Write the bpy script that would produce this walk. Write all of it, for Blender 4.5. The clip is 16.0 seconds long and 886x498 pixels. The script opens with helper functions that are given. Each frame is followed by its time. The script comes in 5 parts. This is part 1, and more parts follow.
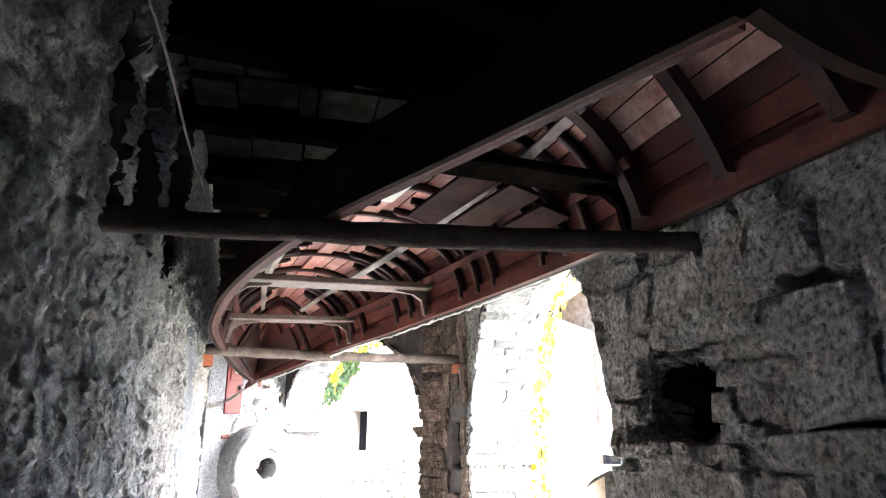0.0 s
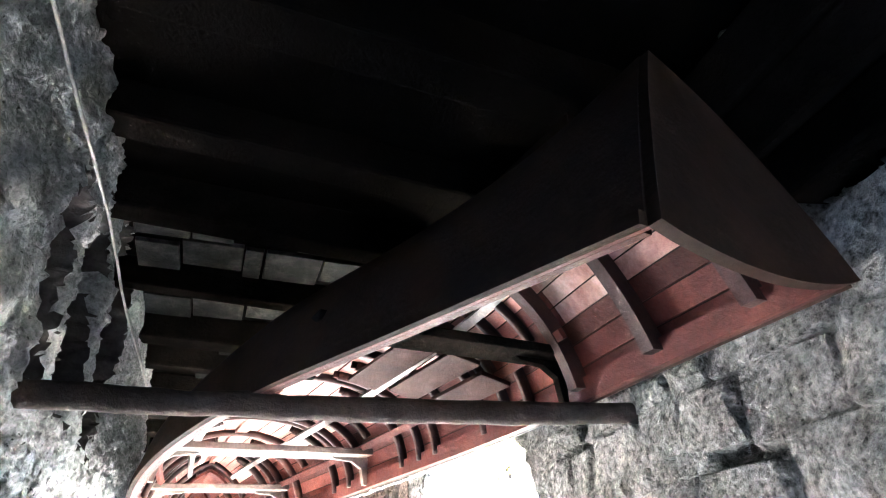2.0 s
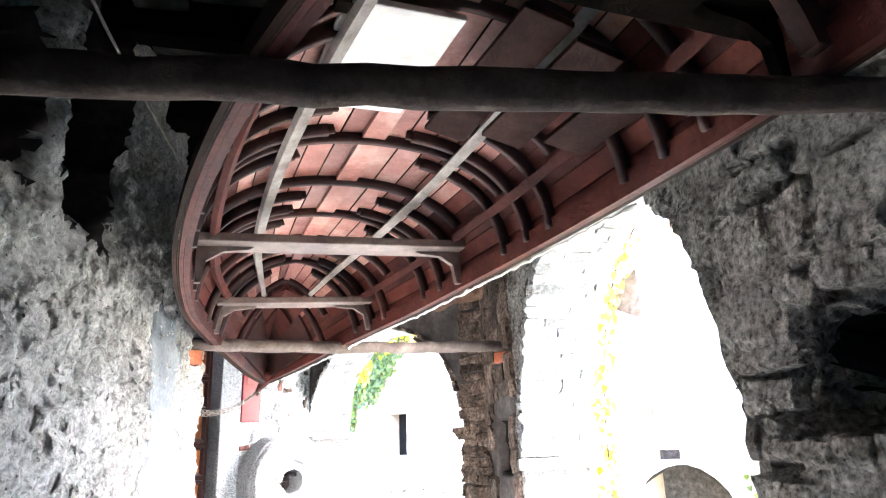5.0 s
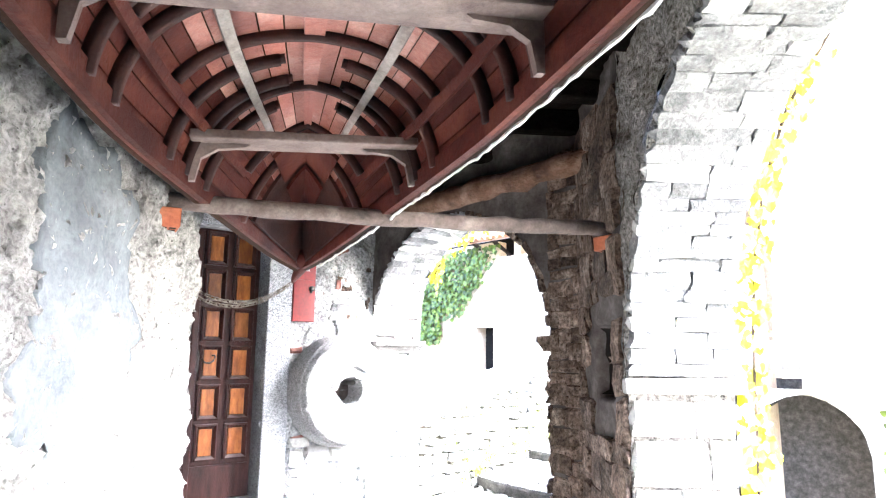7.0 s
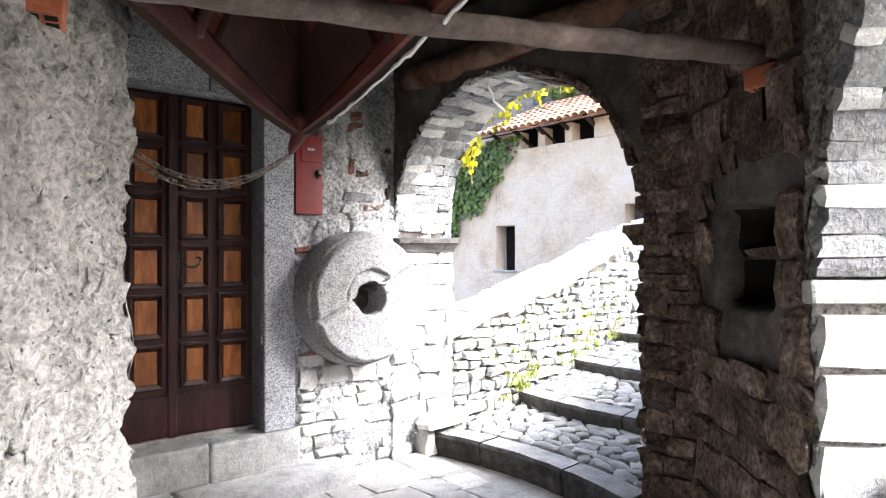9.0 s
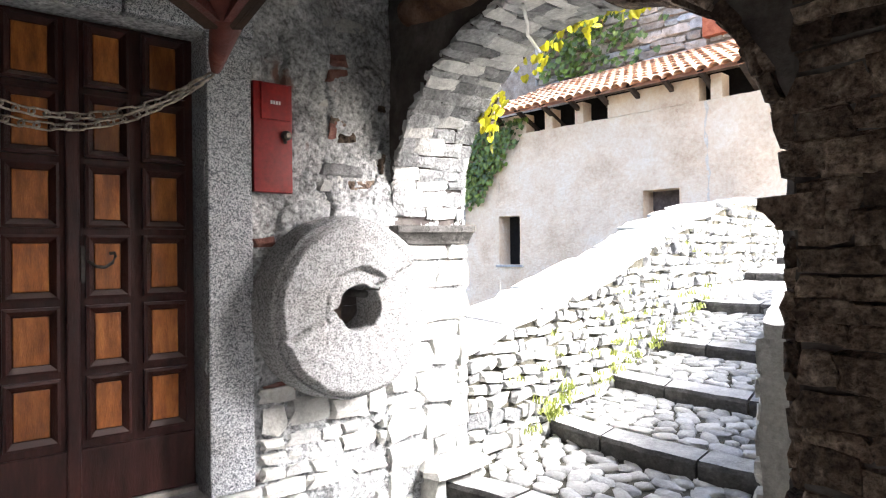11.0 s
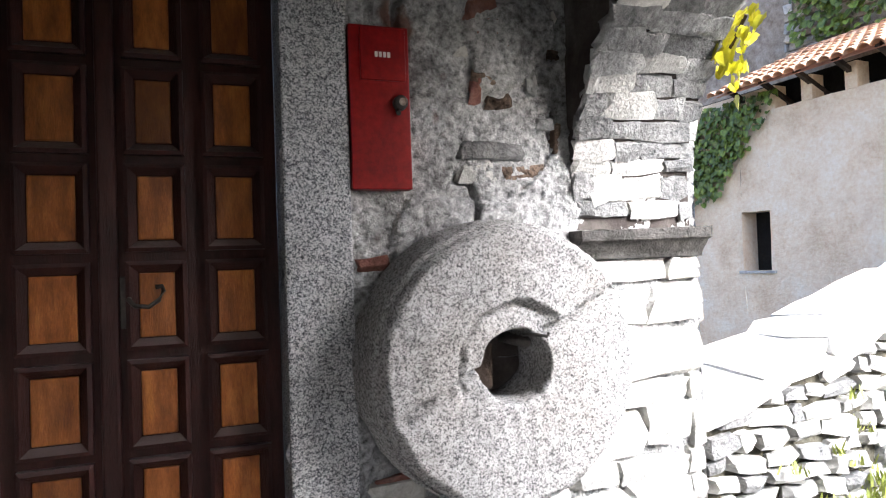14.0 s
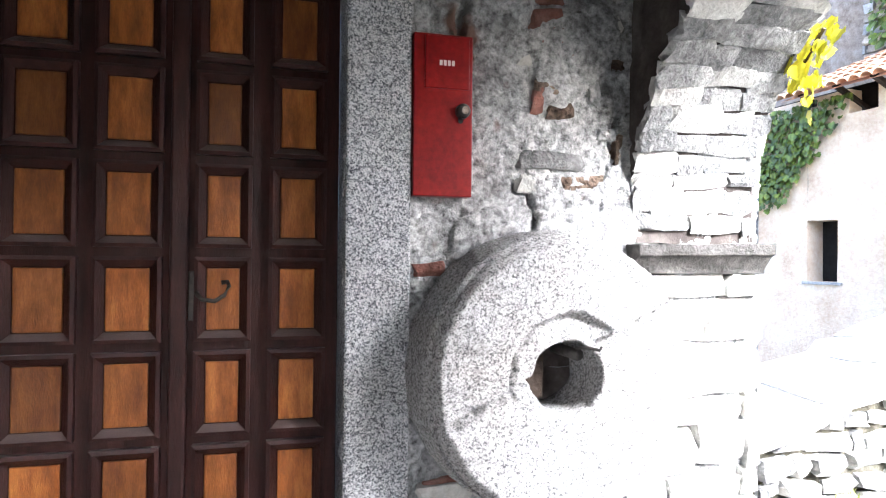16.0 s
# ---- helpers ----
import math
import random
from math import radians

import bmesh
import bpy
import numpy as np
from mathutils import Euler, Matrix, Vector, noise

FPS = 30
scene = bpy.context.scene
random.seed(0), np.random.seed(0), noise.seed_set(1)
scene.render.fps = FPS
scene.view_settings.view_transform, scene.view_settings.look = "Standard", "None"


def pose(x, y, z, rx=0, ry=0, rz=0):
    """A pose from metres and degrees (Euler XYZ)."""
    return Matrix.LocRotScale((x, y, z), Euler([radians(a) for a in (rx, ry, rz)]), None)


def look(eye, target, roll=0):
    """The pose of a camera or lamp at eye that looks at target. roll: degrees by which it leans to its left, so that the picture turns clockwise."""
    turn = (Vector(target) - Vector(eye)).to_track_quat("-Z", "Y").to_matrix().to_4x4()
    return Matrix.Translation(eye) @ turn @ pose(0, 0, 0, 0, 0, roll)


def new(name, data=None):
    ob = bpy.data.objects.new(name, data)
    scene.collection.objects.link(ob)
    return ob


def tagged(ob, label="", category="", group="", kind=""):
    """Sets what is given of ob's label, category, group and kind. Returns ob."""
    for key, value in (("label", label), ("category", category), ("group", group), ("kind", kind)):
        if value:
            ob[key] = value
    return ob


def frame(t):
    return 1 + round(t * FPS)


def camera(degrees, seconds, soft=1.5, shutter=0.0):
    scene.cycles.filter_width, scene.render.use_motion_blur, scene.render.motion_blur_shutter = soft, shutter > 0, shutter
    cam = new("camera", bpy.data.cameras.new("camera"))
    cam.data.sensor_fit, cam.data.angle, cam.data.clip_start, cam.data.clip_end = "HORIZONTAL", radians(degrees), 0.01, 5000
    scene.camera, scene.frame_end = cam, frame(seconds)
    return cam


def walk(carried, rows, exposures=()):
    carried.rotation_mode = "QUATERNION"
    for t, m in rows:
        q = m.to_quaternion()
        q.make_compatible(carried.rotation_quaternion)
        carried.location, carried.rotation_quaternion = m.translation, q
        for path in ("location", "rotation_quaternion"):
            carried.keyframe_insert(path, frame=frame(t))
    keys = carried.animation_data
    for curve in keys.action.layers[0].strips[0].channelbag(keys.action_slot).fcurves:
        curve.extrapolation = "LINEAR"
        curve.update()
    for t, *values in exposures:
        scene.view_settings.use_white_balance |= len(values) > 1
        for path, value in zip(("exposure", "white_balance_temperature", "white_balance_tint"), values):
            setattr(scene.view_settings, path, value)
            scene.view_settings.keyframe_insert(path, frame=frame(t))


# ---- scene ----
cam = camera(69.2, 16.0, 1.15)
METRES, EYE, TILT, LEAN, TURN = 6.5, 1.58, 0.0, 0.0, 0.0
ROWS = [
    (0.0, 0.0, 0.0, 0.0, 0.0, 16.54, 0.01),
    (0.5, 0.0011, -0.0023, 0.0024, -1.18, 20.37, 0.57),
    (1.0, 0.0027, -0.0053, 0.0048, -2.36, 23.62, 0.43),
    (1.5, 0.0038, -0.0063, 0.0068, -3.4, 26.31, 1.06),
    (2.0, 0.0053, -0.0074, 0.0089, -4.37, 29.75, 1.28),
    (2.5, 0.0055, -0.0019, 0.009, -3.75, 27.71, 1.4),
    (3.0, 0.0076, 0.0082, 0.0049, -0.7, 20.9, 1.29),
    (3.5, 0.0067, 0.0233, 0.0, 2.41, 15.02, 1.78),
    (6.0, -0.0058, 0.2475, 0.0037, 5.0, 17.63, 2.71),
    (6.5, 0.0045, 0.2972, 0.0019, 10.68, 14.52, 1.12),
    (7.0, -0.004, 0.3377, -0.0051, 11.71, 9.73, -0.42),
    (7.5, -0.0262, 0.3758, 0.0004, 6.34, 8.19, 0.59),
    (8.0, -0.0387, 0.42, -0.0056, 10.48, 4.85, 1.21),
    (8.5, -0.0522, 0.4638, -0.0055, 15.21, 1.12, 0.57),
    (9.0, -0.0769, 0.5091, -0.0076, 12.46, 1.05, 0.41),
    (11.5, -0.1399, 0.7346, -0.0053, 11.88, 0.25, 0.79),
    (12.0, -0.1461, 0.777, -0.0015, 15.52, 0.06, 0.09),
    (12.5, -0.164, 0.822, 0.0019, 15.05, 1.29, 0.83),
    (13.0, -0.1706, 0.8538, 0.0027, 17.27, -0.65, 0.81),
    (13.5, -0.1655, 0.8825, 0.005, 23.61, 1.98, -0.2),
    (14.0, -0.1669, 0.8881, 0.0034, 31.72, 1.39, 2.03),
    (14.5, -0.171, 0.8776, 0.0018, 42.54, 2.45, 2.41),
    (15.0, -0.1744, 0.8701, 0.0026, 50.64, 1.93, 1.59),
    (15.5, -0.1738, 0.874, 0.0073, 48.82, 0.22, 0.72),
    (16.0, -0.1671, 0.8829, 0.0114, 36.15, 0.75, -0.54),
]

EXPOSURES = [(t, e, k, 10) for t, e, k in [(0.0, 4.85, 5550), (1.0, 5.8, 5550), (1.5, 6.6, 5600), (2.0, 7.5, 5500), (2.6, 8.4, 5500), (3.0, 8.15, 5500), (3.5, 7.4, 5500), (6.0, 4.7, 5400), (6.6, 5.15, 5400), (7.1, 4.65, 5400), (7.5, 3.25, 5500), (7.8, 2.8, 5550), (8.2, 2.85, 5550), (9.0, 2.9, 5650), (11.5, 2.75, 5800), (12.0, 2.47, 5800), (12.5, 2.38, 5800), (13.5, 2.1, 5800), (14.0, 2.35, 5700), (15.0, 3.55, 5450), (15.5, 3.8, 5450), (16.0, 3.4, 5500)]]
walk(cam, [(t, pose(0, 0, EYE, TILT, LEAN, TURN) @ pose(METRES * x, METRES * y, METRES * z, 90 + pitch, roll, yaw)) for t, x, y, z, yaw, pitch, roll in ROWS], EXPOSURES)

# ---- light: a bright overcast day, seen from under a dark passage ----
world = bpy.data.worlds.new("world")
scene.world = world
world.use_nodes = True
wn, wl = world.node_tree.nodes, world.node_tree.links
sky = wn.new("ShaderNodeTexSky")
sky.sky_type = "NISHITA"
sky.sun_disc = False
sky.sun_elevation = radians(36)
sky.sun_rotation = radians(99.5)
sky.dust_density = 5.0
sky.air_density = 0.6
sky.ozone_density = 0.0
wn["Background"].inputs["Strength"].default_value = 0.15
wl.new(sky.outputs[0], wn["Background"].inputs["Color"])
sun_data = bpy.data.lights.new("sun", "SUN")
sun_data.energy = 2.6
sun_data.angle = radians(28)
sun_data.color = (1.0, 0.96, 0.9)
sun = new("sun", sun_data)
sun.matrix_world = look((0, 0, 0), (-0.835, 0.14, -0.615))


# ---- materials ----
def material(name, colours, scale=4.0, rough=0.85, bump=0.5, grain=60.0, metal=0.0, per_piece=0.0, detail=8.0, spots=None, stretch=(1, 1, 1), spec=0.5, bumpdist=0.01, contrast=0.55):
    """A surface with blotches of the colours, fine grain, relief, optional specks and a shade that changes from piece to piece."""
    m = bpy.data.materials.new(name)
    m.use_nodes = True
    n, l = m.node_tree.nodes, m.node_tree.links
    b = n["Principled BSDF"]
    b.inputs["Roughness"].default_value = rough
    b.inputs["Metallic"].default_value = metal
    b.inputs["Specular IOR Level"].default_value = spec
    tc = n.new("ShaderNodeTexCoord")
    mp = n.new("ShaderNodeMapping")
    mp.inputs["Scale"].default_value = stretch
    info = n.new("ShaderNodeObjectInfo")
    shift = n.new("ShaderNodeVectorMath")
    shift.operation = "ADD"
    mul = n.new("ShaderNodeMath")
    mul.operation = "MULTIPLY"
    mul.inputs[1].default_value = 40.0 if per_piece else 0.0
    geo = n.new("ShaderNodeNewGeometry")
    l.new(geo.outputs["Position"], mp.inputs["Vector"])
    l.new(info.outputs["Random"], mul.inputs[0])
    l.new(mp.outputs[0], shift.inputs[0])
    l.new(mul.outputs[0], shift.inputs[1])
    big = n.new("ShaderNodeTexNoise")
    big.inputs["Scale"].default_value = scale
    big.inputs["Detail"].default_value = detail
    big.inputs["Roughness"].default_value = 0.65
    fine = n.new("ShaderNodeTexNoise")
    fine.inputs["Scale"].default_value = grain
    fine.inputs["Detail"].default_value = 6.0
    fine.inputs["Roughness"].default_value = 0.7
    for t in (big, fine):
        l.new(shift.outputs[0], t.inputs["Vector"])
    ramp = n.new("ShaderNodeValToRGB")
    e = ramp.color_ramp.elements
    while len(e) < len(colours):
        e.new(0.5)
    for i, c in enumerate(colours):
        e[i].position = 0.32 + 0.36 * i / max(1, len(colours) - 1)
        e[i].color = (*c, 1)
    l.new(big.outputs["Fac"], ramp.inputs["Fac"])
    mix = n.new("ShaderNodeMix")
    mix.data_type = "RGBA"
    mix.blend_type = "OVERLAY"
    mix.inputs[0].default_value = contrast
    l.new(ramp.outputs["Color"], mix.inputs[6])
    spread = n.new("ShaderNodeMapRange")
    spread.inputs["From Min"].default_value = 0.3 if contrast > 0.6 else 0.0
    spread.inputs["From Max"].default_value = 0.7 if contrast > 0.6 else 1.0
    l.new(fine.outputs["Fac"], spread.inputs["Value"])
    l.new(spread.outputs["Result"], mix.inputs[7])
    out = mix.outputs[2]
    if spots:
        colour, size, amount = spots
        sp = n.new("ShaderNodeTexNoise")
        sp.inputs["Scale"].default_value = size
        sp.inputs["Detail"].default_value = 3.0
        l.new(shift.outputs[0], sp.inputs["Vector"])
        sr = n.new("ShaderNodeMapRange")
        sr.inputs["From Min"].default_value = amount
        sr.inputs["From Max"].default_value = amount + 0.06
        l.new(sp.outputs["Fac"], sr.inputs["Value"])
        sm = n.new("ShaderNodeMix")
        sm.data_type = "RGBA"
        sm.inputs[7].default_value = (*colour, 1)
        l.new(sr.outputs["Result"], sm.inputs[0])
        l.new(out, sm.inputs[6])
        out = sm.outputs[2]
    if per_piece:
        hsv = n.new("ShaderNodeHueSaturation")
        pr = n.new("ShaderNodeMapRange")
        pr.inputs["To Min"].default_value = 1 - per_piece
        pr.inputs["To Max"].default_value = 1 + per_piece
        add = n.new("ShaderNodeMath")
        add.operation = "ADD"
        wrap = n.new("ShaderNodeMath")
        wrap.operation = "FRACT"
        l.new(info.outputs["Random"], add.inputs[0])
        l.new(geo.outputs["Random Per Island"], add.inputs[1])
        l.new(add.outputs[0], wrap.inputs[0])
        l.new(wrap.outputs[0], pr.inputs["Value"])
        l.new(pr.outputs["Result"], hsv.inputs["Value"])
        l.new(out, hsv.inputs["Color"])
        out = hsv.outputs["Color"]
    l.new(out, b.inputs["Base Color"])
    bm1 = n.new("ShaderNodeBump")
    bm1.inputs["Strength"].default_value = bump
    bm1.inputs["Distance"].default_value = bumpdist
    both = n.new("ShaderNodeMath")
    both.operation = "ADD"
    l.new(big.outputs["Fac"], both.inputs[0])
    l.new(fine.outputs["Fac"], both.inputs[1])
    l.new(both.outputs[0], bm1.inputs["Height"])
    l.new(bm1.outputs["Normal"], b.inputs["Normal"])
    return m


PLASTER = material("rough lime plaster", [(0.245, 0.235, 0.22), (0.39, 0.38, 0.355), (0.48, 0.47, 0.445)], 3.2, 0.95, 0.82, 46, spots=((0.10, 0.095, 0.085), 62, 0.65), bumpdist=0.05, spec=0.2, contrast=0.61)
REPAIR = material("smooth grey render", [(0.10, 0.11, 0.115), (0.15, 0.163, 0.17), (0.215, 0.228, 0.235)], 5, 0.95, 0.7, 50, spec=0.05)
JOINT = material("dark earthy joints", [(0.045, 0.041, 0.03), (0.095, 0.088, 0.066), (0.16, 0.15, 0.12)], 14, 0.95, 0.9, 60, spec=0.1)
PATCHY = material("stained patchy plaster", [(0.18, 0.177, 0.174), (0.33, 0.33, 0.325), (0.43, 0.43, 0.425), (0.56, 0.56, 0.55)], 4.5, 0.95, 0.9, 40, bumpdist=0.03, spots=((0.20, 0.125, 0.10), 3.2, 0.655), spec=0.2, contrast=0.8)
RUBBLE = material("dusty rubble wall", [(0.24, 0.22, 0.19), (0.37, 0.343, 0.305), (0.50, 0.472, 0.425)], 6.0, 0.95, 1.0, 42, bumpdist=0.09, spots=((0.09, 0.08, 0.07), 30, 0.67), per_piece=0.12, spec=0.2, contrast=1.0)
STONE = material("grey limestone", [(0.27, 0.265, 0.25), (0.42, 0.415, 0.39), (0.55, 0.54, 0.51)], 6, 0.9, 0.9, 50, per_piece=0.25, bumpdist=0.015)
PALE = material("pale weathered stone", [(0.38, 0.37, 0.34), (0.52, 0.51, 0.47), (0.62, 0.60, 0.55)], 6, 0.9, 0.9, 45, per_piece=0.22, bumpdist=0.015)
BROWNSTONE = material("dark brown stone", [(0.045, 0.031, 0.023), (0.115, 0.083, 0.062), (0.23, 0.18, 0.14)], 7, 0.92, 1.0, 40, per_piece=0.5, bumpdist=0.03, spec=0.12, contrast=0.95)
RINGSTONE = material("dark weathered arch stone", [(0.15, 0.15, 0.15), (0.27, 0.27, 0.265), (0.40, 0.395, 0.385)], 5, 0.92, 1.0, 40, per_piece=0.3, bumpdist=0.03, spec=0.2)
MORTAR = material("lime mortar", [(0.22, 0.21, 0.19), (0.34, 0.33, 0.30), (0.42, 0.41, 0.38)], 8, 0.95, 0.9, 60, bumpdist=0.015)
# painted shade of notches, arch face, jamb and mill eye; also dark pier joints
DARKPLASTER = material("dark plaster for painted shade and joints", [(0.035, 0.03, 0.028), (0.07, 0.06, 0.055), (0.12, 0.11, 0.10)], 4, 0.95, 0.8, 30, spec=0.05)
def crystals(name, tones, size, stain, rough=0.85, bump=0.5, spec=0.25):
    """Coarse-grained stone: crystals of a few tones, each one flat, over slow stains."""
    m = bpy.data.materials.new(name)
    m.use_nodes = True
    n, l = m.node_tree.nodes, m.node_tree.links
    b = n["Principled BSDF"]
    b.inputs["Roughness"].default_value = rough
    b.inputs["Specular IOR Level"].default_value = spec
    geo = n.new("ShaderNodeNewGeometry")
    warp = n.new("ShaderNodeTexNoise")
    warp.inputs["Scale"].default_value = size * 0.9
    warp.inputs["Detail"].default_value = 3.0
    l.new(geo.outputs["Position"], warp.inputs["Vector"])
    bend = n.new("ShaderNodeVectorMath")
    bend.operation = "MULTIPLY_ADD"
    bend.inputs[1].default_value = (1.1 / size,) * 3
    l.new(warp.outputs["Color"], bend.inputs[0])
    l.new(geo.outputs["Position"], bend.inputs[2])
    grey = []
    for k in (1.0, 2.3):
        v = n.new("ShaderNodeTexVoronoi")
        v.inputs["Scale"].default_value = size * k
        l.new(bend.outputs[0], v.inputs["Vector"])
        sep = n.new("ShaderNodeSeparateColor")
        l.new(v.outputs["Color"], sep.inputs[0])
        grey.append(sep.outputs[0])
    blend = n.new("ShaderNodeMix")
    blend.inputs[0].default_value = 0.5
    l.new(grey[0], blend.inputs[2])
    l.new(grey[1], blend.inputs[3])
    ramp = n.new("ShaderNodeValToRGB")
    e = ramp.color_ramp.elements
    while len(e) < len(tones):
        e.new(0.5)
    for i, (at, c) in enumerate(tones):
        e[i].position = at
        e[i].color = (*c, 1)
    l.new(blend.outputs[0], ramp.inputs["Fac"])
    slow = n.new("ShaderNodeTexNoise")
    slow.inputs["Scale"].default_value = 3.5
    slow.inputs["Detail"].default_value = 7.0
    l.new(geo.outputs["Position"], slow.inputs["Vector"])
    sr = n.new("ShaderNodeMapRange")
    sr.inputs["From Min"].default_value = 0.46
    sr.inputs["From Max"].default_value = 0.72
    sr.inputs["To Max"].default_value = 0.65
    l.new(slow.outputs["Fac"], sr.inputs["Value"])
    mix = n.new("ShaderNodeMix")
    mix.data_type = "RGBA"
    mix.blend_type = "MULTIPLY"
    mix.inputs[7].default_value = (*stain, 1)
    l.new(sr.outputs["Result"], mix.inputs[0])
    l.new(ramp.outputs["Color"], mix.inputs[6])
    l.new(mix.outputs[2], b.inputs["Base Color"])
    bp = n.new("ShaderNodeBump")
    bp.inputs["Strength"].default_value = bump
    bp.inputs["Distance"].default_value = 0.006
    l.new(blend.outputs[0], bp.inputs["Height"])
    l.new(bp.outputs["Normal"], b.inputs["Normal"])
    return m


GRANITE = crystals("speckled granite", [(0.26, (0.05, 0.052, 0.06)), (0.40, (0.23, 0.235, 0.245)), (0.60, (0.43, 0.435, 0.445)), (0.78, (0.62, 0.62, 0.625))], 165, (0.66, 0.64, 0.60))
MILL = crystals("coarse millstone granite", [(0.22, (0.085, 0.085, 0.085)), (0.36, (0.24, 0.235, 0.23)), (0.55, (0.38, 0.37, 0.36)), (0.80, (0.50, 0.50, 0.495))], 150, (0.80, 0.76, 0.71), 0.92, 0.9, 0.15)
DARKWOOD = material("old dark timber", [(0.022, 0.016, 0.012), (0.045, 0.033, 0.026), (0.08, 0.06, 0.047)], 5, 0.85, 0.8, 60, per_piece=0.3, spec=0.15)
# albedo set very low so the ceiling stays black
BLACKWOOD = material("near-black timber", [(0.003, 0.0025, 0.002), (0.006, 0.005, 0.004), (0.013, 0.010, 0.008)], 4, 0.9, 0.8, 50, per_piece=0.5, spec=0.0)
BROWNLOG = material("split brown log", [(0.06, 0.03, 0.018), (0.14, 0.075, 0.045), (0.24, 0.15, 0.10)], 6, 0.85, 1.0, 40, bumpdist=0.03, spec=0.2)
SEATWOOD = material("bare brown seat board", [(0.085, 0.055, 0.045), (0.145, 0.105, 0.087), (0.21, 0.165, 0.142)], 7, 0.6, 0.6, 70, per_piece=0.2)
POLEWOOD = material("brown weathered pole", [(0.055, 0.042, 0.036), (0.11, 0.085, 0.072), (0.19, 0.155, 0.135)], 7, 0.75, 0.8, 60, stretch=(1, 1, 1), spec=0.25)
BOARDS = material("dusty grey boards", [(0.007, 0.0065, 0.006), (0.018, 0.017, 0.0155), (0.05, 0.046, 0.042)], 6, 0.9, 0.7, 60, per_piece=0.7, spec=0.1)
GREYWOOD = material("grey weathered timber", [(0.14, 0.12, 0.105), (0.24, 0.215, 0.19), (0.33, 0.30, 0.27)], 7, 0.8, 0.7, 70, per_piece=0.2)
REDPAINT = material("faded red painted planks", [(0.034, 0.008, 0.006), (0.060, 0.0145, 0.010), (0.11, 0.034, 0.022)], 3.5, 0.6, 0.6, 55, per_piece=0.3, spec=0.15)
PINKPAINT = material("worn pink painted boards", [(0.21, 0.062, 0.042), (0.33, 0.13, 0.094), (0.47, 0.29, 0.23)], 4, 0.34, 0.6, 60, per_piece=0.25)
PALEPINK = material("worn pink paint, paler for direct light", [(0.24, 0.095, 0.07), (0.42, 0.24, 0.19), (0.60, 0.45, 0.39)], 5, 0.5, 0.6, 60, per_piece=0.2, spec=0.3)
BOARDRED = material("dull red bottom boards", [(0.014, 0.006, 0.0045), (0.026, 0.011, 0.008), (0.045, 0.022, 0.017)], 6, 0.8, 0.6, 70, per_piece=0.2, spec=0.08)
HULLDARK = material("dark tarred hull outside", [(0.016, 0.011, 0.009), (0.029, 0.019, 0.014), (0.05, 0.027, 0.018)], 2.2, 0.8, 0.35, 50, spec=0.04)
# dark red with the ribs' own shading put into the colour
RIBWOOD = material("dark red ribs with painted shade", [(0.016, 0.006, 0.0045), (0.032, 0.011, 0.008), (0.06, 0.021, 0.014)], 6, 0.6, 0.5, 60, per_piece=0.3, spec=0.3)
DOORWOOD = material("dark varnished door rails", [(0.012, 0.0038, 0.0030), (0.026, 0.008, 0.0065), (0.05, 0.017, 0.013)], 6, 0.36, 0.5, 80, stretch=(3, 3, 0.6), spec=0.22)
# upward faces painted greyer: dust plus the light the ledges catch
LEDGEWOOD = material("dark varnished mouldings with dust on the ledges", [(0.012, 0.0038, 0.0030), (0.026, 0.008, 0.0065), (0.05, 0.017, 0.013)], 6, 0.36, 0.5, 80, stretch=(3, 3, 0.6), spec=0.22)
dn, dl = LEDGEWOOD.node_tree.nodes, LEDGEWOOD.node_tree.links
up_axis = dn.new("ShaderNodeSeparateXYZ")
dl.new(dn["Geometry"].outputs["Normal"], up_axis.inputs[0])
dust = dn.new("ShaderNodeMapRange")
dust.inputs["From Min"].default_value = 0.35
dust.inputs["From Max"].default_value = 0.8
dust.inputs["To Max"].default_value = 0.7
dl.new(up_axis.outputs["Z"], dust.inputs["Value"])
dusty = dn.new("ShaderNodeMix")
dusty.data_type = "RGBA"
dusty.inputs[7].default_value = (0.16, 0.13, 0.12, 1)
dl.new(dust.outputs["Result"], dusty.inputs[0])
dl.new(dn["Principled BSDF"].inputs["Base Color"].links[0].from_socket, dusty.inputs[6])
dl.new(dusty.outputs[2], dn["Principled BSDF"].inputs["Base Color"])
DOORPANEL = material("orange-brown varnished panels", [(0.10, 0.026, 0.004), (0.20, 0.062, 0.010), (0.30, 0.11, 0.022)], 7, 0.38, 0.4, 80, stretch=(3, 3, 0.8), per_piece=0.45, spec=0.3)
REDMETAL = material("red enamelled steel", [(0.14, 0.003, 0.004), (0.18, 0.005, 0.005), (0.22, 0.008, 0.007)], 5, 0.32, 0.04, 40, spec=0.35)
IRON = material("dark iron", [(0.03, 0.028, 0.027), (0.06, 0.055, 0.05), (0.10, 0.085, 0.075)], 12, 0.55, 0.4, 90, metal=0.7)
CHAINIRON = material("worn galvanised chain", [(0.10, 0.075, 0.055), (0.22, 0.19, 0.155), (0.36, 0.33, 0.29)], 30, 0.45, 0.3, 120, metal=0.8)
GATEIRON = material("maroon painted iron", [(0.06, 0.016, 0.019), (0.09, 0.027, 0.029), (0.13, 0.046, 0.045)], 10, 0.5, 0.3, 90)
GATEDARK = material("dark maroon sheet", [(0.007, 0.0022, 0.0027), (0.013, 0.004, 0.0045)], 10, 0.6, 0.3, 90, spec=0.1)
BRICK = material("orange brick", [(0.28, 0.075, 0.03), (0.38, 0.115, 0.05), (0.46, 0.165, 0.08)], 9, 0.85, 0.6, 70, per_piece=0.2)
